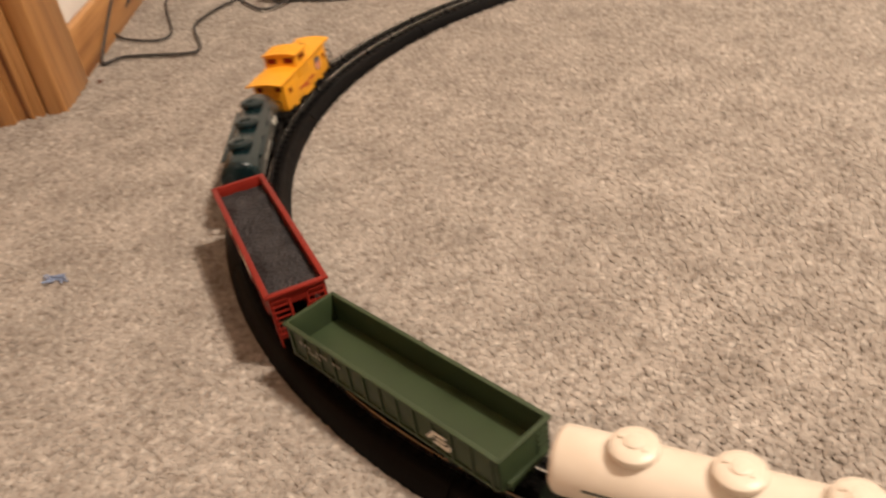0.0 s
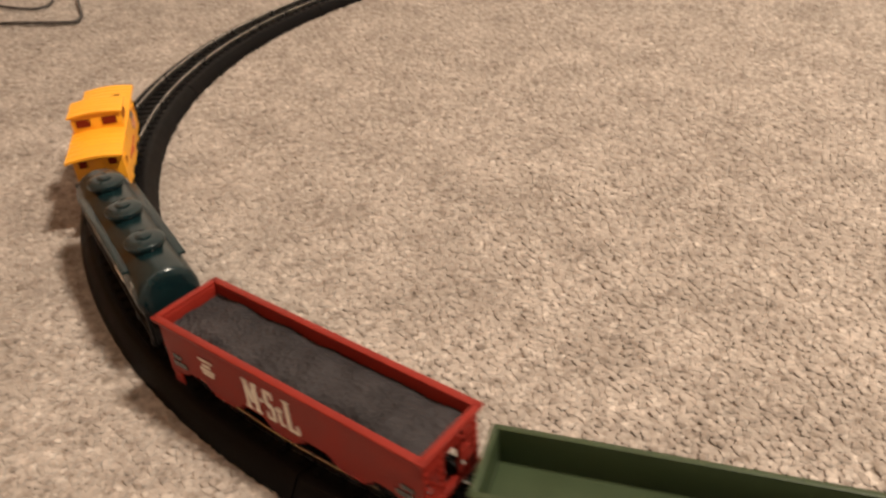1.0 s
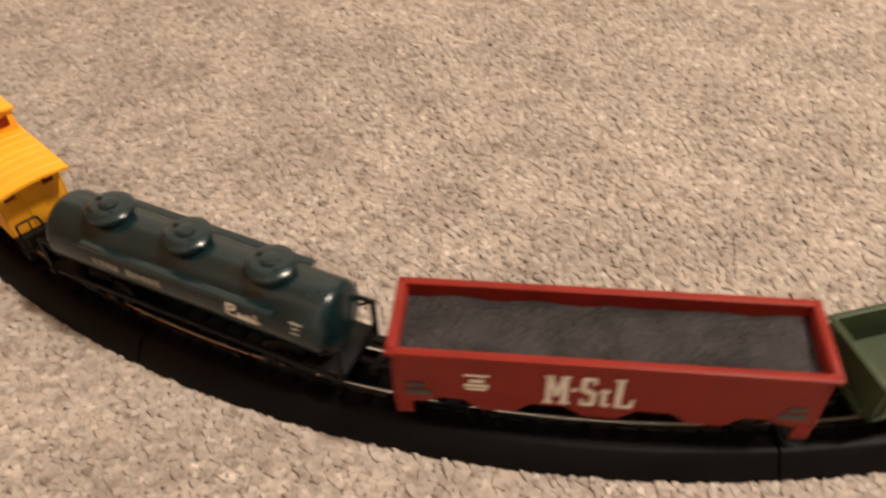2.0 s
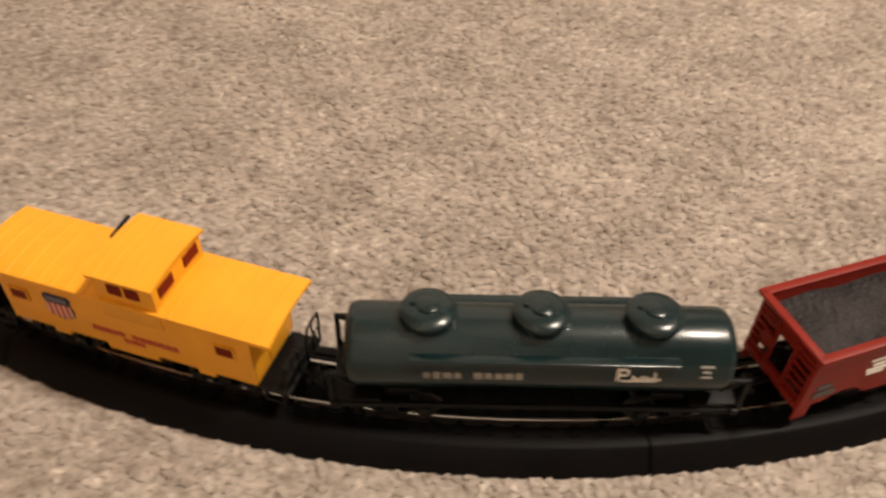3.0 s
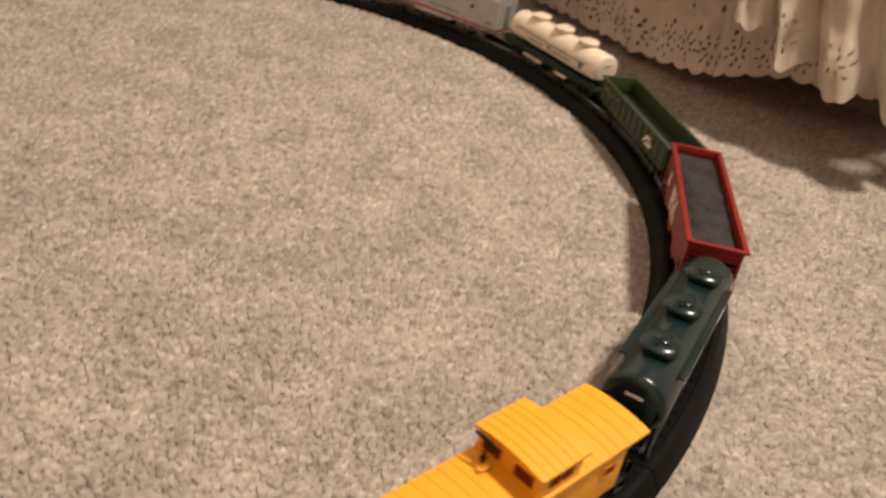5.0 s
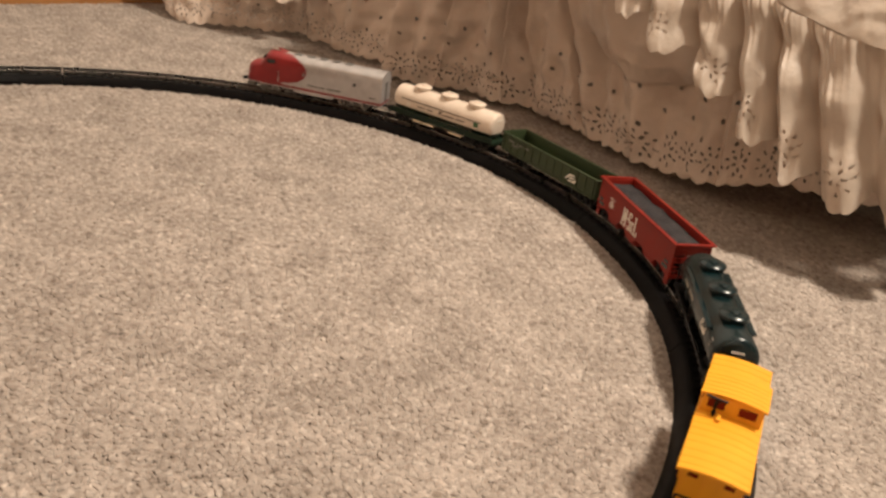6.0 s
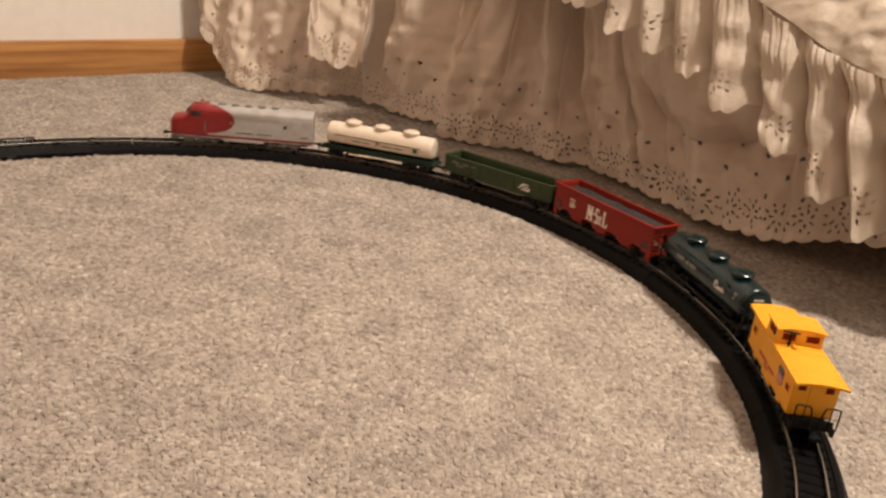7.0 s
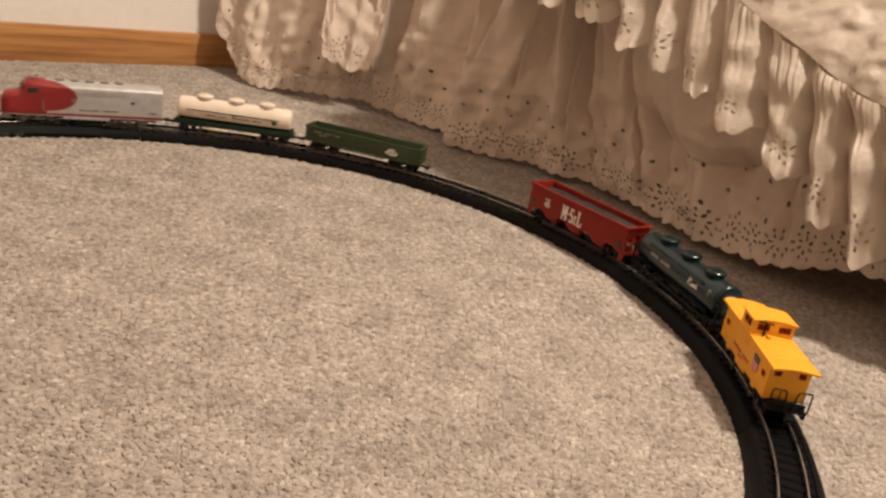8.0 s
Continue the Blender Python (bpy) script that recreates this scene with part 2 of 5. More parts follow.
def lathe(bm, profile, axis="x", seg=24, centre=(0, 0, 0)):
    """Turns a profile of (along, radius) about an axis through centre."""
    rings = []
    for s, r in profile:
        ring = []
        for k in range(seg):
            a = 2 * math.pi * k / seg
            c, d = r * math.cos(a), r * math.sin(a)
            p = {"x": (s, c, d), "y": (c, s, d), "z": (c, d, s)}[axis]
            ring.append(bm.verts.new(Vector(centre) + Vector(p)))
        rings.append(ring)
    for p, q in zip(rings, rings[1:]):
        for k in range(seg):
            bm.faces.new((p[k], p[(k + 1) % seg], q[(k + 1) % seg], q[k]))
    bm.faces.new(rings[0])
    bm.faces.new(rings[-1])
    return bm


def wire(name, pts, r, material, parent=None, label="", seg=3):
    cu = bpy.data.curves.new(name, "CURVE")
    cu.dimensions, cu.bevel_depth, cu.bevel_resolution, cu.resolution_u, cu.use_fill_caps = "3D", r, seg, 8, True
    sp = cu.splines.new("NURBS")
    sp.points.add(len(pts) - 1)
    sp.use_endpoint_u, sp.order_u = True, 3
    for p, c in zip(sp.points, pts):
        p.co = (*c, 1)
    ob = new(name, cu)
    me = bpy.data.meshes.new_from_object(ob)
    bpy.data.objects.remove(ob)
    me.materials.clear()
    me.materials.append(material)
    ob = new(name, me)
    ob.parent = parent
    return tagged(ob, label)


def grid_mesh(name, P, material, keep=None):
    """A sheet from an array of rows of points; keep: which of its cells stay."""
    nu, nv = P.shape[:2]
    idx = np.arange(nu * nv).reshape(nu, nv)
    q = np.stack([idx[:-1, :-1], idx[1:, :-1], idx[1:, 1:], idx[:-1, 1:]], -1)
    q = q[keep] if keep is not None else q.reshape(-1, 4)
    me = bpy.data.meshes.new(name)
    me.vertices.add(nu * nv)
    me.vertices.foreach_set("co", P.reshape(-1).astype(np.float32))
    me.loops.add(q.size)
    me.loops.foreach_set("vertex_index", q.reshape(-1).astype(np.int32))
    me.polygons.add(len(q))
    me.polygons.foreach_set("loop_start", np.arange(0, q.size, 4, dtype=np.int32))
    me.polygons.foreach_set("use_smooth", np.ones(len(q), bool))
    me.update()
    me.validate()
    me.materials.append(material)
    return me


# ---- the room ----
R, HALF, RAILTOP = 0.4572, 0.0245, 0.0128
NB = radians(18)   # the back wall's run
ALONG, OUT = Vector((math.cos(NB), math.sin(NB), 0)), Vector((math.sin(NB), -math.cos(NB), 0))
BACK = Vector((0.058, 0.936, 0))
NW = radians(102)
ALONGW, OUTW = Vector((math.cos(NW), math.sin(NW), 0)), Vector((math.sin(NW), -math.cos(NW), 0))
WEST = Vector((-0.762, 0.21, 0))


def slab(name, a, b, out, z0, z1, thick, material, label, kind="structure", bevel=0.0, lift=0.0):
    """An upright board from a to b, its face at the line and its thickness behind it."""
    a, b = Vector(a), Vector(b)
    d = b - a
    ob = new(name, finish(name, box(bmesh.new(), (0, 0, 0), (d.length, thick, z1 - z0), bevel), material))
    q = Matrix.Rotation(math.atan2(d.y, d.x), 4, "Z")
    c = (a + b) / 2 - out * (thick / 2 - lift)
    ob.matrix_basis = Matrix.Translation((c.x, c.y, (z0 + z1) / 2)) @ q
    return tagged(ob, label, kind=kind)


def room():
    bm = bmesh.new()
    bmesh.ops.create_grid(bm, x_segments=8, y_segments=8, size=2.6, matrix=Matrix.Translation((0.7, -0.9, -0.0014)))
    tagged(new("floor", finish("floor", bm, CARPET)), "beige speckled cut-pile carpet floor", "floor", kind="structure")
    bm = box(bmesh.new(), (0.7, -0.9, 2.80), (5.4, 5.4, 0.1))
    tagged(new("ceiling", finish("ceiling", bm, CEILPAINT)), "plain white painted ceiling", "ceiling", kind="structure")
    e0, e1 = BACK - ALONG * 1.06, BACK + ALONG * 2.6
    slab("wall_north", e0, e1, OUT, -0.01, 2.80, 0.12, PAINT, "off-white painted plaster wall behind the bed")
    slab("baseboard_north", e0 + OUT * 0.003, e1 + OUT * 0.003, OUT, -0.006, 0.057, 0.012, OAK, "varnished oak baseboard along the white wall", bevel=0.003, lift=0.012)
    # the wall with the door
    w0, w1 = WEST + ALONGW * 0.0, WEST + ALONGW * 0.60
    slab("wall_west", w0, w1, OUTW, -0.01, 2.80, 0.12, PAINT, "off-white painted wall beside the door")
    slab("baseboard_west", w0 + OUTW * 0.003, w1 + OUTW * 0.003, OUTW, -0.006, 0.057, 0.012, OAK, "varnished oak baseboard beside the door casing", bevel=0.003, lift=0.012)
    d0, d1 = WEST - ALONGW * 0.875, WEST - ALONGW * 0.095
    slab("wall_west", d0 - ALONGW * 2.6, d0 - ALONGW * 0.09, OUTW, -0.01, 2.80, 0.12, PAINT, "off-white painted wall by the door")
    slab("wall_west", d0 - ALONGW * 0.09, WEST, OUTW, 2.05, 2.80, 0.12, PAINT, "off-white painted wall above the door")
    door = tagged(new("door_1"), "closed varnished oak door in an oak casing", "door", kind="structure")
    door.matrix_basis = Matrix.Translation(d1) @ Matrix.Rotation(NW, 4, "Z")
    # in the door's space x runs away from the opening along the wall, y into the wall
    part("casing", boxes(((0.047, -0.009, 1.0), (0.092, 0.022, 2.05)), bevel=0.004), OAKUP, door)
    part("casing", boxes(((-0.827, -0.009, 1.0), (0.092, 0.022, 2.05)), bevel=0.003), OAKUP, door)
    part("jamb", boxes(((0.010, 0.060, 1.0), (0.018, 0.115, 2.05)), ((-0.004, 0.045, 1.0), (0.012, 0.030, 2.05)), ((-0.002, 0.015, 1.0), (0.004, 0.006, 2.05)), bevel=0.002), OAKUP, door)
    part("jamb", boxes(((-0.790, 0.060, 1.0), (0.018, 0.115, 2.05)), bevel=0.002), OAKUP, door)
    part("head", boxes(((-0.39, 0.05, 2.03), (0.80, 0.14, 0.05)), bevel=0.003), OAKUP, door)
    leaf = boxes(((-0.390, 0.085, 1.01), (0.776, 0.036, 2.0)), bevel=0.002)
    for zc, h in ((0.42, 0.55), (1.35, 1.0)):
        for xc in (-0.57, -0.21):
            box(leaf, (xc, 0.066, zc), (0.26, 0.008, h), 0.003)
    part("door_leaf", leaf, OAKUP, door)
    bm = bmesh.new()
    tube(bm, (-0.72, 0.068, 0.96), (-0.72, 0.03, 0.96), 0.011)
    bmesh.ops.create_uvsphere(bm, u_segments=20, v_segments=12, radius=0.027, matrix=Matrix.Translation((-0.72, 0.012, 0.96)))
    part("door_knob", bm, BRASS, door)
    # plain walls that close the room
    slab("wall_east", (3.2, 2.3, 0), (3.2, -3.5, 0), Vector((-1, 0, 0)), -0.01, 2.80, 0.1, PAINT, "plain off-white wall")
    # this unseen wall is tan only to weaken the light it bounces back
    slab("wall_south", (3.1, -3.35, 0), (-1.6, -3.35, 0), Vector((0, 1, 0)), -0.01, 2.80, 0.1, LOWBOUNCEPAINT, "unseen plain wall, tan to cut bounced light")
    light = tagged(new("ceiling_light"), "round white glass ceiling light, switched on", "light")
    light.location = (LAMP.x, LAMP.y, 2.745)
    part("base", lathe(bmesh.new(), [(-0.03, 0.19), (-0.012, 0.2), (0, 0.2)], "z", 32), CEILPAINT, light)
    glow, n, l, b = mat("lamp_glass")
    b.inputs["Emission Color"].default_value, b.inputs["Emission Strength"].default_value = (1, 0.82, 0.6, 1), 6
    part("shade", lathe(bmesh.new(), [(-0.085, 0.02), (-0.08, 0.08), (-0.062, 0.14), (-0.031, 0.18)], "z", 32), glow, light)


def pile():
    """The carpet's tufts: small leaning yarn ends, thicker where the camera passes close."""
    rng = np.random.default_rng(4)

    def scatter(x0, x1, y0, y1, step):
        gx, gy = np.meshgrid(np.arange(x0, x1, step), np.arange(y0, y1, step * 0.87))
        gx = gx + (np.arange(gx.shape[0]) % 2)[:, None] * step / 2
        p = np.stack([gx.ravel(), gy.ravel()], 1)
        return p + rng.uniform(-0.36, 0.36, p.shape) * step

    tiers = ((-0.62, 0.62, -0.58, -0.14, 0.0027, 0.0024), (-0.62, 0.62, -0.14, 0.34, 0.0032, 0.0028), (-1.0, 0.95, -0.62, 1.02, 0.0044, 0.0036))
    ps, ws = [], []
    for x0, x1, y0, y1, step, size in tiers:
        q = scatter(x0, x1, y0, y1, step)
        if y1 > 1:
            q = q[~((q[:, 0] > -0.62) & (q[:, 0] < 0.62) & (q[:, 1] > -0.58) & (q[:, 1] < 0.34))]
        ps.append(q), ws.append(np.full(len(q), size))
    p, wide = np.concatenate(ps), np.concatenate(ws)
    r = np.hypot(p[:, 0], p[:, 1])
    ok = np.abs(r - R) > HALF - 0.0015
    ok &= (p - np.array(BACK)[:2]) @ np.array(OUT)[:2] > 0.014
    ok &= (p - np.array(WEST)[:2]) @ np.array(OUTW)[:2] > -0.04
    ok &= p[:, 0] < 0.80 - 0.42 * np.maximum(p[:, 1], 0)      # none under the bed
    p, wide = p[ok], wide[ok]
    n = len(p)
    turn, lean = rng.uniform(0, 6.28, n), rng.uniform(0, 0.0030, n)
    drift = np.stack([np.sin(p[:, 0] * 9 + np.sin(p[:, 1] * 7)), np.cos(p[:, 1] * 8 + np.sin(p[:, 0] * 6))], 1) * 0.0008
    tip = p + drift + lean[:, None] * np.stack([np.cos(turn), np.sin(turn)], 1)
    top = rng.uniform(-0.0008, 0.0008, n)
    v = np.zeros((n, 7, 3))
    spin = rng.uniform(0, 6.28, n)
    for k in range(3):
        a = spin + k * 2 * math.pi / 3
        dirn = np.stack([np.cos(a), np.sin(a)], 1)
        v[:, k, :2], v[:, k, 2] = p + dirn * wide[:, None] * 0.8, -0.0050
        v[:, 3 + k, :2], v[:, 3 + k, 2] = p * 0.35 + tip * 0.65 + dirn * wide[:, None] * 1.0, top - 0.0010
    v[:, 6, :2], v[:, 6, 2] = tip, top
    tri = np.array([(0, 1, 4), (0, 4, 3), (1, 2, 5), (1, 5, 4), (2, 0, 3), (2, 3, 5), (3, 4, 6), (4, 5, 6), (5, 3, 6)])
    f = (tri[None] + (np.arange(n) * 7)[:, None, None]).reshape(-1, 3)
    me = bpy.data.meshes.new("carpet_pile")
    me.vertices.add(n * 7)
    me.vertices.foreach_set("co", v.reshape(-1).astype(np.float32))
    me.loops.add(f.size)
    me.loops.foreach_set("vertex_index", f.reshape(-1).astype(np.int32))
    me.polygons.add(len(f))
    me.polygons.foreach_set("loop_start", np.arange(0, f.size, 3, dtype=np.int32))
    me.polygons.foreach_set("use_smooth", np.ones(len(f), bool))
    me.update()
    me.materials.append(CARPET)
    tagged(new("carpet_pile", me), "short twisted beige and brown carpet yarn", "carpet", kind="stuff")


room()
pile()


# ---- the track ----
def arc_sweep(bm, profile, a0, a1, steps=16):
    """Sweeps a closed profile of (offset from the centre line, z) along the circle."""
    rings = []
    for k in range(steps + 1):
        a = radians(a0 + (a1 - a0) * k / steps)
        rings.append([bm.verts.new(((R + o) * math.cos(a), (R + o) * math.sin(a), z)) for o, z in profile])
    n = len(profile)
    for p, q in zip(rings, rings[1:]):
        for k in range(n):
            bm.faces.new((p[k], p[(k + 1) % n], q[(k + 1) % n], q[k]))
    bm.faces.new(rings[0]), bm.faces.new(rings[-1])
    return bm


JOINT = -94.7


def track():
    bed = [(-HALF, -0.004), (-HALF, 0.0005), (-0.0192, 0.0088), (-0.0180, 0.0096), (-0.0150, 0.0096), (-0.0146, 0.0086), (0.0146, 0.0086), (0.0150, 0.0096), (0.0180, 0.0096), (0.0192, 0.0088), (HALF, 0.0005), (HALF, -0.004)]
    first = tagged(new("track_section"), "curved black plastic roadbed section with two steel rails, on the carpet", "toy track", "circle of track")
    part("roadbed", arc_sweep(bmesh.new(), bed, 0.06, 29.94, 20), ROADBED, first)
    for o in (-0.0087, 0.0087):
        rail = [(o - 0.0004, 0.0086), (o - 0.0004, 0.0114), (o - 0.00055, 0.0118), (o - 0.00055, 0.0126), (o - 0.00035, 0.0128), (o + 0.00035, 0.0128), (o + 0.00055, 0.0126), (o + 0.00055, 0.0118), (o + 0.0004, 0.0114), (o + 0.0004, 0.0086)]
        part("rail", arc_sweep(bmesh.new(), rail, 0.08, 29.92, 20), STEEL, first)
    tie = finish("tie", box(bmesh.new(), (0, 0, 0), (0.027, 0.0032, 0.0016), 0.0003), TIE)
    for k in range(24):
        a = radians(0.62 + k * 1.25)
        part("tie", tie, None, first, at=Matrix.Translation((R * math.cos(a), R * math.sin(a), 0.0086)) @ Matrix.Rotation(a, 4, "Z"))
    sections = [first] + [copy_thing(first, pose(0, 0, 0)) for _ in range(11)]
    for k, s in enumerate(sections):
        s.matrix_basis = pose(0, 0, 0, 0, 0, JOINT + 30 * k)
    sections[6]["label"] = "curved black terminal track section with a raised wire block"
    block = arc_sweep(bmesh.new(), [(-HALF - 0.002, -0.004), (-HALF - 0.002, 0.004), (-0.0198, 0.0107), (-0.0155, 0.0107), (-0.0155, 0.008), (-0.0155, -0.004)], 6, 24, 10)
    part("terminal_block", block, ROADBED, sections[6])
    for a in (16.5, 18.5):
        part("terminal_socket", arc_sweep(bmesh.new(), [(-HALF - 0.0026, 0.001), (-HALF - 0.0026, 0.0035), (-HALF - 0.0012, 0.0045), (-HALF - 0.0012, 0.001)], a, a + 1.3, 3), WINDOWDARK, sections[6])
    part("guard_plate", arc_sweep(bmesh.new(), [(0.0145, 0.0095), (0.0145, 0.0125), (0.0195, 0.0125), (0.0195, 0.0095)], 13, 20, 6), ROADBED, sections[6])


# ---- the train: each car's x runs forward, y to the inside of the curve, z = 0 on the rails ----
WHEELS = []


def truck(parent, x, material=BLACK, base=0.0245, axles=2):
    """A bogie under a car: side frames with journals and springs, a bolster, and turned wheelsets."""
    yaw = math.asin(x / R)
    t = part("truck", boxes(((0, 0, 0.0075), (0.006, 0.022, 0.003)), bevel=0.0005), material, parent, at=pose(x, 0, 0, 0, 0, math.degrees(yaw)))
    for s in (-1, 1):
        bm = boxes(((0, s * 0.0110, 0.0085), (base * 0.85, 0.0018, 0.0016)), ((0, s * 0.0110, 0.0035), (base * 0.45, 0.0018, 0.0015)), ((0, s * 0.0112, 0.006), (0.0052, 0.0024, 0.0046)), bevel=0.0003)
        for q in (-1, 1):
            tube(bm, (q * base * 0.22, s * 0.011, 0.0035), (q * base * 0.40, s * 0.011, 0.0085), 0.0009, 6)
            box(bm, (q * base / 2, s * 0.0112, 0.0056), (0.0042, 0.0024, 0.0048), 0.0004)
        part("side_frame", bm, material, t)
    for q in ([-1, 1] if axles == 2 else [-1, 0, 1]):
        bm = lathe(bmesh.new(), [(-0.0098, 0.0008), (-0.0098, 0.0046), (-0.0078, 0.0050), (-0.0074, 0.0060), (-0.0068, 0.0060), (-0.0066, 0.0012), (0.0066, 0.0012), (0.0068, 0.0060), (0.0074, 0.0060), (0.0078, 0.0050), (0.0098, 0.0046), (0.0098, 0.0008)], "y", 18)
        w = part("wheelset", bm, WHEEL if material is BLACK else GREYMETAL, t, at=pose(q * base / 2, 0, 0.0050))
        WHEELS.append((w, q * base / 2))
    return t


def coupler(parent, x, s, material=BLACK):
    bm = boxes(((x + s * 0.004, 0, 0.0082), (0.010, 0.0024, 0.0022)), ((x + s * 0.0095, -0.0012 * s, 0.0082), (0.0034, 0.0052, 0.0032)), ((x + s * 0.0112, 0.0022 * s, 0.0082), (0.0018, 0.0020, 0.0034)), bevel=0.0004)
    tube(bm, (x + s * 0.009, 0.001, 0.008), (x + s * 0.0085, 0.003, 0.001), 0.0004, 6)
    part("coupler", bm, material, parent)


def bars(name, items, y, material, parent, depth=0.0004):
    """Lettering as plain bars on a car's side: (x, z, width, height) each."""
    bm = bmesh.new()
    for x, z, w, h in items:
        box(bm, (x, y, z), (w, depth, h))
    return part(name, bm, material, parent)


def skewed(items, y, d, depth=0.0004):
    """Slanted bars: (x, z, width, height, lean of the top to the reader's right)."""
    bm = bmesh.new()
    for x, z, w, h, lean in items:
        v = []
        for q in (-1, 1):
            v.append([bm.verts.new((x + a * w / 2 - d * b * lean, y + q * depth / 2, z + b * h / 2)) for a, b in ((-1, -1), (1, -1), (1, 1), (-1, 1))])
        bm.faces.new(v[0]), bm.faces.new(v[1])
        for k in range(4):
            bm.faces.new((v[0][k], v[0][(k + 1) % 4], v[1][(k + 1) % 4], v[1][k]))
    return bm


def plate(pts, y, depth):
    """A flat plate of any outline, in the car's upright plane."""
    bm = bmesh.new()
    v = [[bm.verts.new((x, y + q * depth / 2, z)) for x, z in pts] for q in (-1, 1)]
    bm.faces.new(v[0]), bm.faces.new(v[1])
    n = len(pts)
    for k in range(n):
        bm.faces.new((v[0][k], v[0][(k + 1) % n], v[1][(k + 1) % n], v[1][k]))
    return bm


def letters(x0, z, step, w, h, n, skip=()):
    return [(x0 + k * step, z, w, h) for k in range(n) if k not in skip]


def car(name, label, category="toy train car"):
    return tagged(new(name), label, category, "toy train on the track")


def gondola():
    c = car("gondola_car", "dark green plastic open gondola car with white markings, on the track")
    L, W, z0, z1, t = 0.148, 0.031, 0.0112, 0.0302, 0.0013
    part("body", boxes(((0, W / 2 - t / 2, (z0 + z1) / 2), (L, t, z1 - z0)), ((0, -W / 2 + t / 2, (z0 + z1) / 2), (L, t, z1 - z0)),
                       ((L / 2 - t / 2, 0, (z0 + z1) / 2), (t, W, z1 - z0)), ((-L / 2 + t / 2, 0, (z0 + z1) / 2), (t, W, z1 - z0)), bevel=0.0002), GREEN, c)
    part("deck", boxes(((0, 0, 0.0145), (L - 0.002, W - 0.002, 0.0012))), GREEN, c, "moulded green plank floor")
    for s in (-1, 1):
        part("top_rail", boxes(((0, s * (W / 2), z1), (L + 0.002, 0.0026, 0.0014)), bevel=0.0004), GREEN, c)
        part("end_rail", boxes(((s * L / 2, 0, z1), (0.0024, W + 0.002, 0.0014)), bevel=0.0004), GREEN, c)
        part("side_sill", boxes(((0, s * (W / 2 + 0.0003), z0 + 0.0012), (L * 0.98, 0.0012, 0.0022)), bevel=0.0003), GREEN, c)
        for k in range(13):
            x = -L / 2 + 0.004 + k * (L - 0.008) / 12
            part("rib", boxes(((x, s * (W / 2 + 0.0004), (z0 + z1) / 2), (0.0016, 0.0010, z1 - z0 - 0.001)), bevel=0.0002), GREEN, c)
        y = s * (W / 2 + 0.0010)
        d = s    # the reader's right on this side
        part("marking", skewed([(-d * 0.0395, 0.0232, 0.0085, 0.0015, 0.0009), (-d * 0.0345, 0.0205, 0.0024, 0.0050, 0.0026), (-d * 0.0405, 0.0205, 0.0070, 0.0013, 0.0008), (-d * 0.0408, 0.0176, 0.0100, 0.0017, 0.0010), (-d * 0.0452, 0.0192, 0.0018, 0.0024, 0.0012)], y, d), PRINTWHITE, c)
        bars("lettering", letters(d * 0.030, 0.0245, d * 0.0034, 0.0022, 0.0016, 10, (2, 6)) + letters(d * 0.046, 0.0212, d * 0.003, 0.002, 0.0013, 4), y, PRINTDIM, c)
        part("end_plate", boxes(((s * (L / 2 + 0.001), 0, 0.0135), (0.0015, W * 0.8, 0.004)), bevel=0.0004), GREEN, c)
        part("ladder", boxes(*[((s * (L / 2 + 0.001), W * 0.33, 0.014 + 0.0032 * k), (0.0008, 0.006, 0.0006)) for k in range(5)]), GREEN, c)
        truck(c, s * 0.052), coupler(c, s * (L / 2 - 0.001), s)
    part("centre_sill", boxes(((0, 0, 0.0095), (L * 0.96, 0.006, 0.0036)), bevel=0.0005), BLACK, c)
    part("step_line", boxes(*[((0, s * 0.0135, 0.0098), (0.060, 0.001, 0.0010)) for s in (-1, 1)]), GREYMETAL, c)
    return c


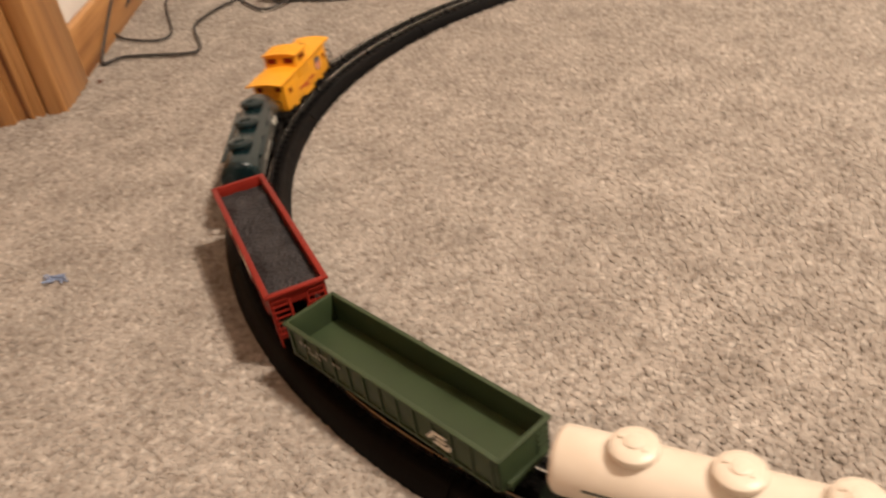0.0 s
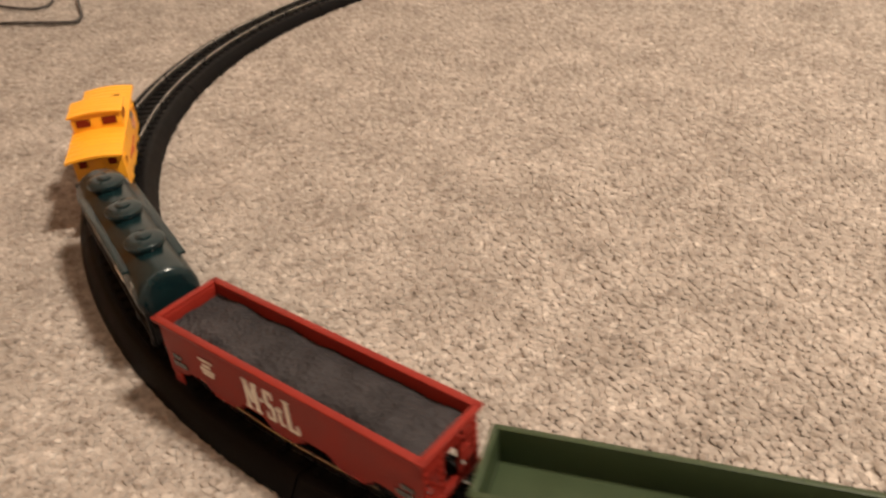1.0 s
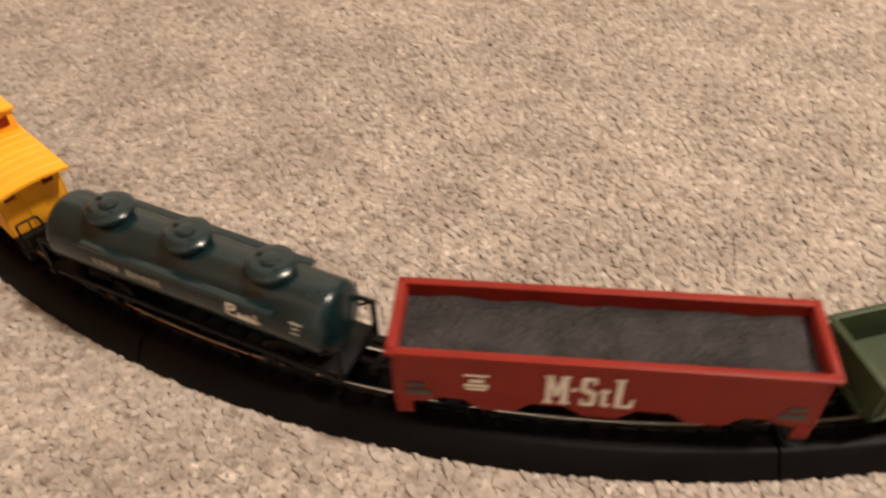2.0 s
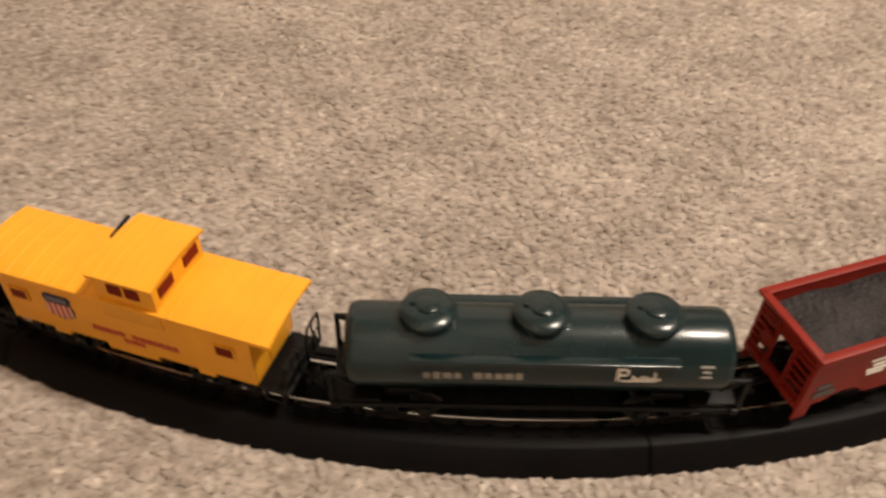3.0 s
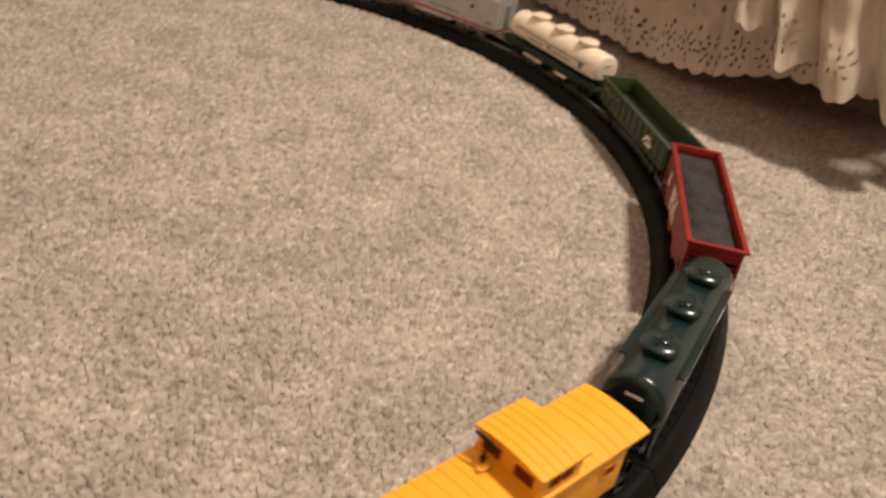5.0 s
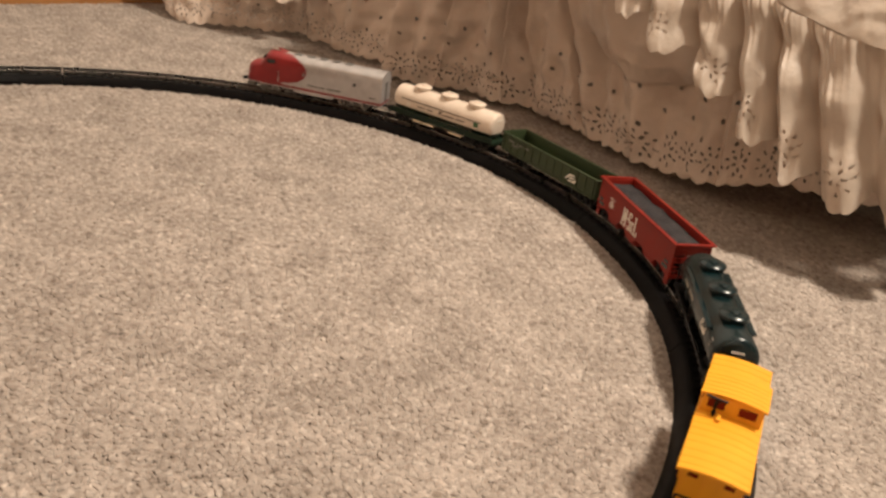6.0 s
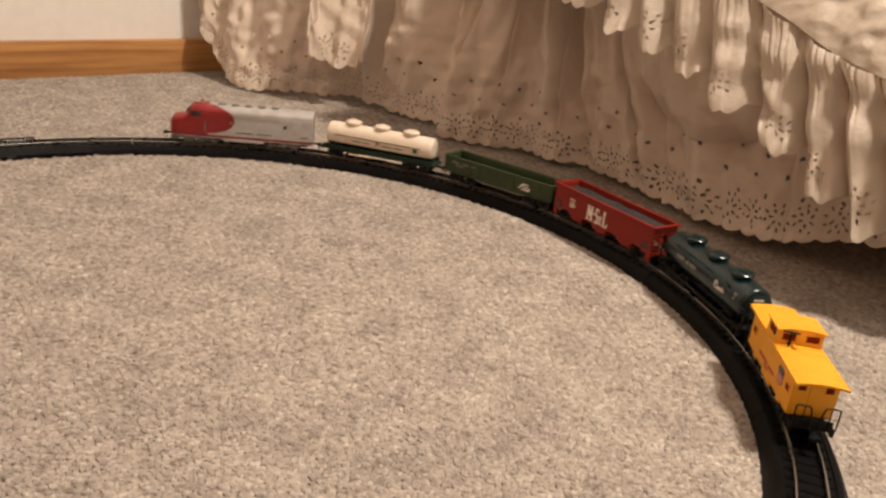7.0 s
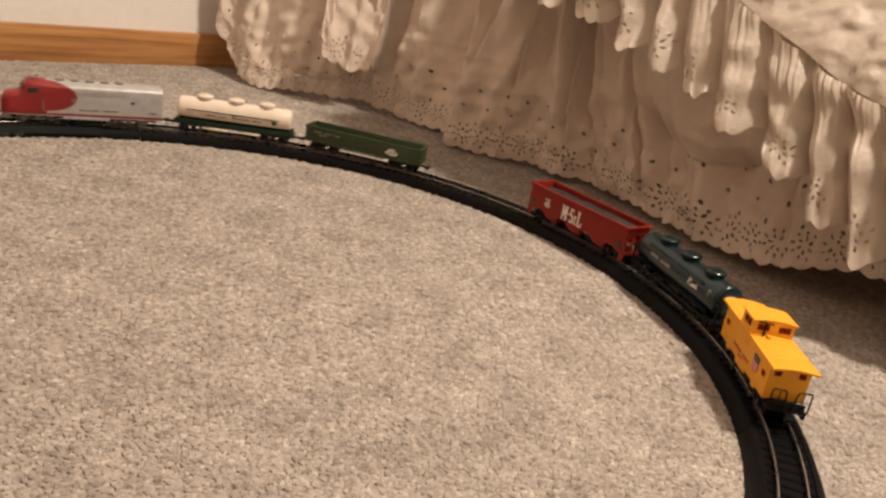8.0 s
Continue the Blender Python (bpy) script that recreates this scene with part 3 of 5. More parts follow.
def hopper():
    c = car("hopper_car", "red plastic open hopper car loaded with dark coal, on the track")
    L, W, z0, z1, t = 0.143, 0.0315, 0.0120, 0.0372, 0.0012
    for s in (-1, 1):
        # the side sheet with its saw-tooth lower edge over the bays
        bm = bmesh.new()
        low = [(-L / 2, 0.0100), (-0.062, 0.0100), (-0.056, 0.0128), (-0.048, 0.0128), (-0.042, 0.0075), (-0.030, 0.0075), (-0.024, 0.0125), (-0.012, 0.0125), (-0.006, 0.0075), (0.006, 0.0075), (0.012, 0.0125), (0.024, 0.0125), (0.030, 0.0075), (0.042, 0.0075), (0.048, 0.0128), (0.056, 0.0128), (0.062, 0.0100), (L / 2, 0.0100)]
        ring = [bm.verts.new((x, s * W / 2, z)) for x, z in low] + [bm.verts.new((L / 2, s * W / 2, z1)), bm.verts.new((-L / 2, s * W / 2, z1))]
        f = bm.faces.new(ring)
        ex = bmesh.ops.extrude_face_region(bm, geom=[f])
        bmesh.ops.translate(bm, vec=(0, -s * t, 0), verts=[v for v in ex["geom"] if isinstance(v, bmesh.types.BMVert)])
        part("side_sheet", bm, RED, c)
        part("top_chord", boxes(((0, s * (W / 2 + 0.0004), z1), (L + 0.004, 0.0034, 0.0018)), bevel=0.0005), RED, c)
        part("end_chord", boxes(((s * (L / 2 + 0.0005), 0, z1), (0.0032, W + 0.003, 0.0018)), bevel=0.0005), RED, c)
        part("end_panel", boxes(((s * (L / 2 - 0.001), 0, 0.0325), (0.0013, W, 0.0085)), bevel=0.0002), RED, c)
        # the sloping sheet under the load at this end
        bm = bmesh.new()
        v = [bm.verts.new(p) for p in ((s * (L / 2 - 0.0015), -W / 2, 0.029), (s * (L / 2 - 0.0015), W / 2, 0.029), (s * 0.040, W / 2, 0.010), (s * 0.040, -W / 2, 0.010))]
        f = bm.faces.new(v)
        ex = bmesh.ops.extrude_face_region(bm, geom=[f])
        bmesh.ops.translate(bm, vec=(s * 0.001, 0, 0.001), verts=[q for q in ex["geom"] if isinstance(q, bmesh.types.BMVert)])
        part("slope_sheet", bm, RED, c)
        for y in (-0.0146, -0.005, 0.005, 0.0146):
            part("end_post", boxes(((s * (L / 2 - 0.0006), y, 0.020), (0.0016, 0.0016, 0.0240)), bevel=0.0003), RED, c)
        part("end_sill", boxes(((s * (L / 2 - 0.001), 0, 0.0100), (0.003, W, 0.0036)), bevel=0.0004), RED, c)
        for y in (-1, 1):
            for k in range(7):
                part("ladder_rung", boxes(((s * (L / 2 + 0.0006), y * 0.0105, 0.0115 + 0.0036 * k), (0.0008, 0.0085, 0.0008))), RED, c)
            part("corner_step", boxes(((s * (L / 2 - 0.003), y * 0.0150, 0.0060), (0.006, 0.001, 0.0075)), bevel=0.0003), RED, c)
            part("grab_window", boxes(((s * (L / 2 - 0.0085), y * (W / 2 + 0.0001), 0.0155), (0.009, 0.0005, 0.0030)), ((s * (L / 2 - 0.0075), y * (W / 2 + 0.0001), 0.0195), (0.006, 0.0005, 0.0024))), WINDOWDARK, c)
        y, d = s * (W / 2 + 0.0003), s
        # big block initials, drawn as plain bars, and small markings
        big = [(-0.0134, 0.0215, 0.0017, 0.0150, 0), (-0.0080, 0.0215, 0.0022, 0.0150, 0), (-0.0118, 0.0235, 0.0016, 0.0110, -0.0012), (-0.0097, 0.0235, 0.0013, 0.0110, 0.0010),
               (-0.0134, 0.0144, 0.0034, 0.0010, 0), (-0.0080, 0.0144, 0.0038, 0.0010, 0), (-0.0134, 0.0287, 0.0030, 0.0010, 0), (-0.0080, 0.0287, 0.0034, 0.0010, 0), (-0.0048, 0.0222, 0.0017, 0.0017, 0),
               (-0.0001, 0.0284, 0.0044, 0.0016, 0), (-0.0017, 0.0254, 0.0020, 0.0060, 0), (0.0000, 0.0216, 0.0040, 0.0026, -0.0012), (0.0017, 0.0178, 0.0020, 0.0060, 0), (-0.0001, 0.0146, 0.0044, 0.0016, 0), (0.0019, 0.0270, 0.0010, 0.0030, 0), (-0.0021, 0.0160, 0.0010, 0.0030, 0),
               (0.0053, 0.0190, 0.0016, 0.0090, 0), (0.0053, 0.0222, 0.0038, 0.0011, 0), (0.0064, 0.0147, 0.0022, 0.0013, 0),
               (0.0102, 0.0215, 0.0021, 0.0150, 0), (0.0100, 0.0287, 0.0036, 0.0010, 0), (0.0122, 0.0145, 0.0062, 0.0014, 0), (0.0148, 0.0165, 0.0011, 0.0040, 0)]
        part("initial_mark", skewed([(-d * (x - 0.0050), z + 0.0005, w, h, e) for x, z, w, h, e in big], y, d), PRINTWHITE, c)
        bars("marking", [(d * 0.043, 0.0268, 0.0085, 0.0009), (d * 0.043, 0.0240, 0.0050, 0.0014), (d * 0.043, 0.0215, 0.0085, 0.0012), (d * 0.043, 0.0195, 0.0070, 0.0010)], y, PRINTWHITE, c)
        truck(c, s * 0.050), coupler(c, s * (L / 2 - 0.001), s)
        part("brake_wheel", lathe(bmesh.new(), [(-0.0004, 0.0012), (-0.0004, 0.0032), (0.0004, 0.0032), (0.0004, 0.0012)], "x", 16, (s * (L / 2 + 0.0018), 0.006, 0.024)), RED, c)
        for x in (-0.036, 0.0, 0.036):
            part("bay_gate", boxes(((x, s * 0.009, 0.0075), (0.014, 0.008, 0.006)), bevel=0.0008), RED, c)
    # the load: an uneven heap, a little below the rim
    rng = random.Random(5)
    nu, nv = 90, 22
    P = np.zeros((nu, nv, 3))
    for i in range(nu):
        for j in range(nv):
            x, y = (i / (nu - 1) - 0.5) * (L - 0.0015), (j / (nv - 1) - 0.5) * (W - 0.0022)
            e = min(1, 6 * min(i / nu, 1 - i / nu, 0.2)) * min(1, 5 * min(j / (nv - 1), 1 - j / (nv - 1), 0.2))
            P[i, j] = x, y, 0.0318 + 0.0020 * e + 0.0018 * noise.noise((x * 70, y * 90, 3)) + rng.uniform(-0.0003, 0.0003)
    part("coal_load", grid_mesh("coal_load", P, COAL), None, c, "dark grey moulded coal load")
    part("centre_sill", boxes(((0, 0, 0.0095), (L * 0.96, 0.006, 0.0034)), bevel=0.0005), BLACK, c)
    return c


def bm_bars(items, y, depth=0.0004):
    bm = bmesh.new()
    for x, z, w, h in items:
        box(bm, (x, y, z), (w, depth, h))
    return bm


def tank_car(name, label, L, rad, shell, frame_mat, prints, cream=False):
    c = car(name, label)
    zc = 0.0272
    h = L / 2
    cap = 0.0042
    prof = [(-h, 0.002), (-h + 0.0003, rad * 0.70), (-h + 0.0010, rad * 0.88), (-h + 0.0022, rad * 0.965), (-h + cap, rad)]
    prof += [(-h + cap + (L - 2 * cap) * k / 6, rad) for k in range(1, 6)] + [(-x, r) for x, r in reversed(prof)]
    part("tank", lathe(bmesh.new(), prof, "x", 40, (0, 0, zc)), shell, c)
    for x in (-0.0375, 0.0, 0.0375):
        d = lathe(bmesh.new(), [(-0.0010, 0.0072), (0.0012, 0.0078), (0.0034, 0.0092), (0.0048, 0.0097), (0.0060, 0.0095), (0.0069, 0.0084), (0.0075, 0.0060), (0.0077, 0.0010)], "z", 32, (x, 0, zc + rad - 0.0028))
        dome = part("dome", d, shell, c)
        part("hatch", lathe(bmesh.new(), [(0, 0.0038), (0.0008, 0.0038), (0.0012, 0.0030)], "z", 16, (x, 0, zc + rad + 0.0046)), shell, dome)
        part("valve", boxes(((x - 0.0052, 0.001, zc + rad + 0.0046), (0.0018, 0.0018, 0.0022)), ((x + 0.0045, -0.003, zc + rad + 0.0044), (0.0014, 0.0014, 0.0018)), bevel=0.0003), shell, dome)
    for s in (-1, 1):
        part("running_board", boxes(((0.001, s * (0.0132 if not cream else rad * 0.90), zc + rad * (0.56 if not cream else 0.10)), (L * (0.68 if not cream else 0.80), 0.0044, 0.0015 if not cream else 0.0009)), bevel=0.0004), shell if not cream else PRINTDARK, c)
        part("side_sill", boxes(((0, s * 0.0128, 0.0098 if not cream else 0.0126), (L + 0.004, 0.0018, 0.0024 if not cream else 0.0068)), bevel=0.0004), frame_mat, c)
        part("end_beam", boxes(((s * (h + 0.0035), 0, 0.0100), (0.003, 0.029, 0.0030)), bevel=0.0005), frame_mat, c)
        part("end_deck", boxes(((s * (h - 0.004), 0, 0.0116), (0.016, 0.026, 0.0010)), bevel=0.0003), frame_mat, c)
        for y in () if cream else (-0.0128, 0.0128):
            bm = boxes(((s * (h + 0.0046), y, 0.0175), (0.0018, 0.0016, 0.0190)), ((s * (h + 0.0005), y, 0.0264), (0.0100, 0.0016, 0.0015)), bevel=0.0003)
            tube(bm, (s * (h + 0.0042), y, 0.0262), (s * (h - 0.0035), y, 0.0205), 0.0006, 6)
            part("end_bracket", bm, frame_mat, c)
        part("cradle", boxes(((s * 0.046, 0, 0.0125), (0.012, 0.020, 0.0040)), bevel=0.0006), frame_mat, c)
        if cream:
            for x, w in ((0.022, 0.030), (-0.023, 0.019)):
                part("side_rod", boxes(((x, s * 0.0138, 0.0072), (w, 0.0009, 0.0018)), bevel=0.0003), CREAM, c, "pale strip under the side sill")
        prints(c, s, rad, zc)
        truck(c, s * 0.049), coupler(c, s * (h + 0.003), s)
    part("centre_sill", boxes(((0, 0, 0.0095), (L * 0.96, 0.005, 0.0034)), bevel=0.0005), frame_mat, c)
    part("end_plate", boxes(((-h - 0.0002, 0, zc + 0.0060), (0.0006, 0.0080, 0.0012))), PRINTWHITE, c)
    return c


def curved_bars(name, items, s, rad, zc, material, parent):
    """Printed bars that lie on the round flank of a tank."""
    bm = bmesh.new()
    for x, z, w, h in items:
        n = 4
        rows = []
        for k in range(n + 1):
            zz = z - h / 2 + h * k / n
            y = math.sqrt(max(0, (rad + 0.0003) ** 2 - (zz - zc) ** 2))
            rows.append([bm.verts.new((x + q * w / 2, s * y, zz)) for q in (-1, 1)] + [bm.verts.new((x + q * w / 2, s * (y - 0.0006), zz)) for q in (1, -1)])
        for a, b in zip(rows, rows[1:]):
            for k in range(4):
                bm.faces.new((a[k], a[(k + 1) % 4], b[(k + 1) % 4], b[k]))
        bm.faces.new(rows[0]), bm.faces.new(rows[-1])
    part(name, bm, material, parent)


def green_prints(c, s, rad, zc):
    d = -s
    curved_bars("lettering", [(d * (0.003 + k * 0.0034) * -1 - 0.004 * d, zc + 0.0018, 0.0024 + 0.0006 * (k % 3 == 1), 0.0024 + 0.0005 * (k % 4 == 0)) for k in range(10) if k != 5], s, rad, zc, PRINTDIM, c)
    script = [(0.0, 0.0008, 0.0011, 0.0050), (0.0017, 0.0029, 0.0024, 0.0008), (0.0017, 0.0008, 0.0020, 0.0007), (0.0032, 0.0019, 0.0008, 0.0018), (0.0050, -0.0006, 0.0009, 0.0022), (0.0064, -0.0008, 0.0012, 0.0012), (0.0080, -0.0006, 0.0009, 0.0022),
              (0.0094, -0.0004, 0.0010, 0.0018), (0.0108, -0.0008, 0.0012, 0.0012), (0.0121, 0.0003, 0.0008, 0.0032), (0.0136, -0.0010, 0.0014, 0.0008), (0.0070, -0.0018, 0.0120, 0.0005)]
    for x, z, w, h in script:
        curved_bars("emblem_stroke", [(d * (0.0255 + x), zc + 0.0024 + z, w, h)], s, rad, zc, PRINTWHITE, c)
    curved_bars("small_lettering", [(d * 0.0545, zc + 0.0066, 0.0046, 0.0006), (d * 0.0545, zc + 0.0048, 0.0026, 0.0006), (d * 0.0545, zc + 0.0028, 0.0036, 0.0006)], s, rad, zc, PRINTDIM, c)


def cream_prints(c, s, rad, zc):
    d = -s
    curved_bars("lettering", [(d * (0.006 + k * 0.0028), zc - 0.0032, 0.0021, 0.0016) for k in range(10) if k != 5] + [(-d * (0.012 + k * 0.0028), zc - 0.0032, 0.0021, 0.0016) for k in range(8) if k != 3], s, rad, zc, PRINTDARK, c)
    curved_bars("initial", [(-0.0016, zc - 0.0018, 0.0010, 0.0060), (0.0016, zc - 0.0018, 0.0010, 0.0060), (0.0, zc - 0.0018, 0.0030, 0.0010)], s, rad, zc, PRINTDARK, c)
    curved_bars("emblem", [(d * 0.048, zc - 0.0022, 0.0060, 0.0052)], s, rad, zc, PRINTGREEN, c)
    curved_bars("marking", [(-d * 0.046, zc - 0.0034, 0.0050, 0.0040)], s, rad, zc, PRINTWHITE, c)


def two_tone_tank():
    m, n, l, b = mat("cream_over_green")
    tc, sep, k = n.new("ShaderNodeTexCoord"), n.new("ShaderNodeSeparateXYZ"), n.new("ShaderNodeMath")
    l.new(tc.outputs["Object"], sep.inputs["Vector"]), l.new(sep.outputs["Z"], k.inputs[0])
    k.operation, k.inputs[1].default_value = "GREATER_THAN", 0.0192
    s = n.new("ShaderNodeTexNoise")
    s.inputs["Scale"].default_value = 70
    l.new(tc.outputs["Object"], s.inputs["Vector"])
    up, dn = ramp(n, [(0.3, (0.61, 0.515, 0.42)), (0.7, (0.67, 0.575, 0.48))]), ramp(n, [(0.3, (0.010, 0.026, 0.013)), (0.7, (0.014, 0.034, 0.017))])
    mix = n.new("ShaderNodeMix")
    mix.data_type = "RGBA"
    cols = [i for i in mix.inputs if i.type == "RGBA"]
    for r, i in ((dn, 0), (up, 1)):
        l.new(s.outputs["Fac"], r.inputs["Fac"]), l.new(r.outputs["Color"], cols[i])
    l.new(k.outputs[0], mix.inputs["Factor"])
    l.new([o for o in mix.outputs if o.type == "RGBA"][0], b.inputs["Base Color"])
    b.inputs["Roughness"].default_value = 0.4
    return m


def caboose():
    c = car("caboose", "bright yellow plastic wide-cupola caboose with black end railings, on the track")
    L, W, z0, z1 = 0.100, 0.0285, 0.0125, 0.0385
    t = 0.0012
    part("side_wall", boxes(((0, W / 2 - t / 2, (z0 + z1) / 2), (L, t, z1 - z0)), bevel=0.0002), YELLOW, c)
    part("side_wall", boxes(((0, -W / 2 + t / 2, (z0 + z1) / 2), (L, t, z1 - z0)), bevel=0.0002), YELLOW, c)
    for s in (-1, 1):
        part("end_wall", boxes(((s * (L / 2 - t / 2), 0, (z0 + z1) / 2), (t, W - 0.0004, z1 - z0)), bevel=0.0002), YELLOW, c)
        for y in (-0.0085, 0.0085):
            part("end_window", boxes(((s * (L / 2 + 0.0001), y, 0.0325), (0.0006, 0.0048, 0.0042))), WINDOWRED, c)
        part("end_door", boxes(((s * (L / 2 + 0.0002), 0, 0.0245), (0.0009, 0.0070, 0.0200)), bevel=0.0002), YELLOW, c)
        part("railing_panel", boxes(((s * (L / 2 + 0.0104), 0, 0.0140), (0.0010, 0.0230, 0.0058)), bevel=0.0003), BLACK, c)
        part("platform", boxes(((s * (L / 2 + 0.0055), 0, 0.0105), (0.012, 0.0270, 0.0016)), bevel=0.0004), BLACK, c)
        for y in (-1, 1):
            part("step", boxes(((s * (L / 2 + 0.0060), y * 0.0130, 0.0060), (0.0075, 0.0020, 0.0012)), ((s * (L / 2 + 0.0095), y * 0.0130, 0.0085), (0.0008, 0.0020, 0.0060)), ((s * (L / 2 + 0.0025), y * 0.0130, 0.0085), (0.0008, 0.0020, 0.0060)), bevel=0.0002), BLACK, c)
            wire("railing", [(s * (L / 2 + 0.0110), y * 0.0030, 0.0112), (s * (L / 2 + 0.0112), y * 0.0030, 0.0258), (s * (L / 2 + 0.0112), y * 0.0080, 0.0261), (s * (L / 2 + 0.0112), y * 0.0132, 0.0261), (s * (L / 2 + 0.0112), y * 0.0136, 0.0248), (s * (L / 2 + 0.0110), y * 0.0136, 0.0112)], 0.00055, BLACK, c)
            part("railing_bar", tube(tube(bmesh.new(), (s * (L / 2 + 0.0112), y * 0.0034, 0.0188), (s * (L / 2 + 0.0112), y * 0.0134, 0.0188), 0.0004, 6), (s * (L / 2 + 0.0112), y * 0.0082, 0.0112), (s * (L / 2 + 0.0112), y * 0.0082, 0.0261), 0.0004, 6), BLACK, c)
        # the lower edge: step-like lugs along the sill
        for x, w, d in ((-0.0300, 0.0070, 0.0030), (0.0, 0.0210, 0.0034), (0.0300, 0.0070, 0.0030)):
            part("sill_lug", boxes(((x, s * (W / 2 - 0.0007), z0 - d / 2 + 0.0004), (w, 0.0012, d)), bevel=0.0003), YELLOW, c)
        y = s * (W / 2 + 0.0001)
        for x in (-0.0425, 0.0400):
            part("window", boxes(((x, y, 0.0275), (0.0066, 0.0008, 0.0046))), WINDOWRED, c)
            part("window_frame", boxes(((x, y, 0.0302), (0.0078, 0.0012, 0.0007)), ((x, y, 0.0248), (0.0078, 0.0012, 0.0007)), ((x - 0.0037, y, 0.0275), (0.0007, 0.0012, 0.0056)), ((x + 0.0037, y, 0.0275), (0.0007, 0.0012, 0.0056))), YELLOW, c)
        # shield emblem: blue head, red and white stripes
        sx, sz = -0.0262, 0.0262
        rim = [(-0.0058, 0.0046), (-0.0044, 0.0058), (0.0044, 0.0058), (0.0058, 0.0046), (0.0052, 0.0022), (0.0058, -0.0020), (0.0050, -0.0046), (0.0022, -0.0058), (0.0, -0.0064), (-0.0022, -0.0058), (-0.0050, -0.0046), (-0.0058, -0.0020), (-0.0052, 0.0022)]
        part("shield_rim", plate([(sx + x, sz + z) for x, z in rim], y + s * 0.0001, 0.0004), PRINTBLUE, c)
        part("shield_head", boxes(((sx, y + s * 0.0003, sz + 0.0036), (0.0084, 0.0004, 0.0018))), PRINTSLATE, c)
        for k in range(9):
            x = sx + (k - 4) * 0.00118
            low = sz - 0.0056 + abs(k - 4) ** 2 * 0.00010
            part("shield_stripe", boxes(((x, y + s * 0.0002, (sz + 0.0014 + low) / 2), (0.00118, 0.0005, sz + 0.0014 - low))), PRINTRED if k % 2 else PRINTPINK, c)
        bars("lettering", [(-0.0130 + k * 0.0027, 0.0200, 0.0023, 0.0022) for k in range(13) if k != 5], y, PRINTRED, c)
        bars("lettering", [(-0.0010 + k * 0.0022, 0.0170, 0.0019, 0.0016) for k in range(4)], y, PRINTRED, c)
        truck(c, s * 0.034, base=0.0215), coupler(c, s * (L / 2 + 0.009), s)

    def roof(x0, x1, half, eave, rise, thick, nm, seams):
        bm = bmesh.new()
        prof = [(q * half / 6, eave + rise * (1 - (q / 6) ** 2)) for q in range(-6, 7)]
        prof += [(y, z - thick) for y, z in reversed(prof)]
        rows = [[bm.verts.new((x, y, z)) for y, z in prof] for x in (x0, x1)]
        n = len(prof)
        for k in range(n):
            bm.faces.new((rows[0][k], rows[0][(k + 1) % n], rows[1][(k + 1) % n], rows[1][k]))
        bm.faces.new(rows[0]), bm.faces.new(rows[1])
        ob = part(nm, bm, YELLOW, c)
        for x in seams:
            bm = bmesh.new()
            prev = None
            for q in range(-6, 7):
                y, z = q * half / 6, eave + rise * (1 - (q / 6) ** 2)
                cur = [bm.verts.new(p) for p in ((x - 0.00035, y, z - 0.0001), (x, y, z + 0.00026), (x + 0.00035, y, z - 0.0001))]
                if prev:
                    for a in (0, 1):
                        bm.faces.new((prev[a], prev[a + 1], cur[a + 1], cur[a]))
                prev = cur
            part("roof_seam", bm, YELLOW, ob)
        return ob

    RL = 0.0590
    roof(-RL, RL, W / 2 + 0.0020, z1 + 0.0006, 0.0017, 0.0015, "roof", [-0.0545 + 0.0062 * k + 0.0006 * math.sin(5 * k) for k in range(8)] + [0.0222 + 0.0061 * k + 0.0006 * math.sin(4 * k) for k in range(6)])
    # the cupola, a little wider than the body
    x0, x1, cw, cz = -0.0058, 0.0174, W / 2 + 0.0007, 0.0506
    cup = part("cupola", boxes(((( x0 + x1) / 2, 0, (0.0298 + cz) / 2), (x1 - x0, 2 * cw, cz - 0.0298)), bevel=0.0003), YELLOW, c)
    for s in (-1, 1):
        for x in (0.0012, 0.0080):
            part("cupola_window", boxes(((x + 0.0012, s * (cw + 0.0001), 0.0454), (0.0052, 0.0008, 0.0046))), WINDOWRED, c)
        for x, q in ((x0, -1), (x1, 1)):
            part("cupola_window", boxes(((x + q * 0.0001, s * 0.0078, 0.0456), (0.0008, 0.0085, 0.0046))), WINDOWRED, c)
    roof(x0 - 0.0012, x1 + 0.0012, cw + 0.0014, cz + 0.0001, 0.0017, 0.0012, "cupola_roof", [x0 + 0.0024 + 0.0042 * k + 0.0005 * math.sin(3 * k) for k in range(5)])
    bm = bmesh.new()
    tube(bm, (-0.0092, 0.0080, 0.0395), (-0.0092, 0.0080, 0.0505), 0.0007, 8)
    tube(bm, (-0.0092, 0.0026, 0.0502), (-0.0092, 0.0134, 0.0509), 0.0007, 8)
    tube(bm, (-0.0092, 0.0056, 0.0502), (-0.0092, 0.0080, 0.0470), 0.0004, 6)
    box(bm, (-0.0092, 0.0080, 0.0425), (0.0022, 0.0022, 0.0012), 0.0003)
    part("smoke_jack", bm, BLACK, c, "black smoke pipe with a level cross pipe on top")
    part("pipe_base", boxes(((-0.0115, 0.0050, 0.0418), (0.0060, 0.0022, 0.0012)), bevel=0.0003), YELLOW, c)
    part("underframe", boxes(((0, 0, 0.0108), (L, 0.022, 0.0032)), ((0, 0, 0.0060), (0.024, 0.020, 0.0070)), bevel=0.0005), BLACK, c)
    return c


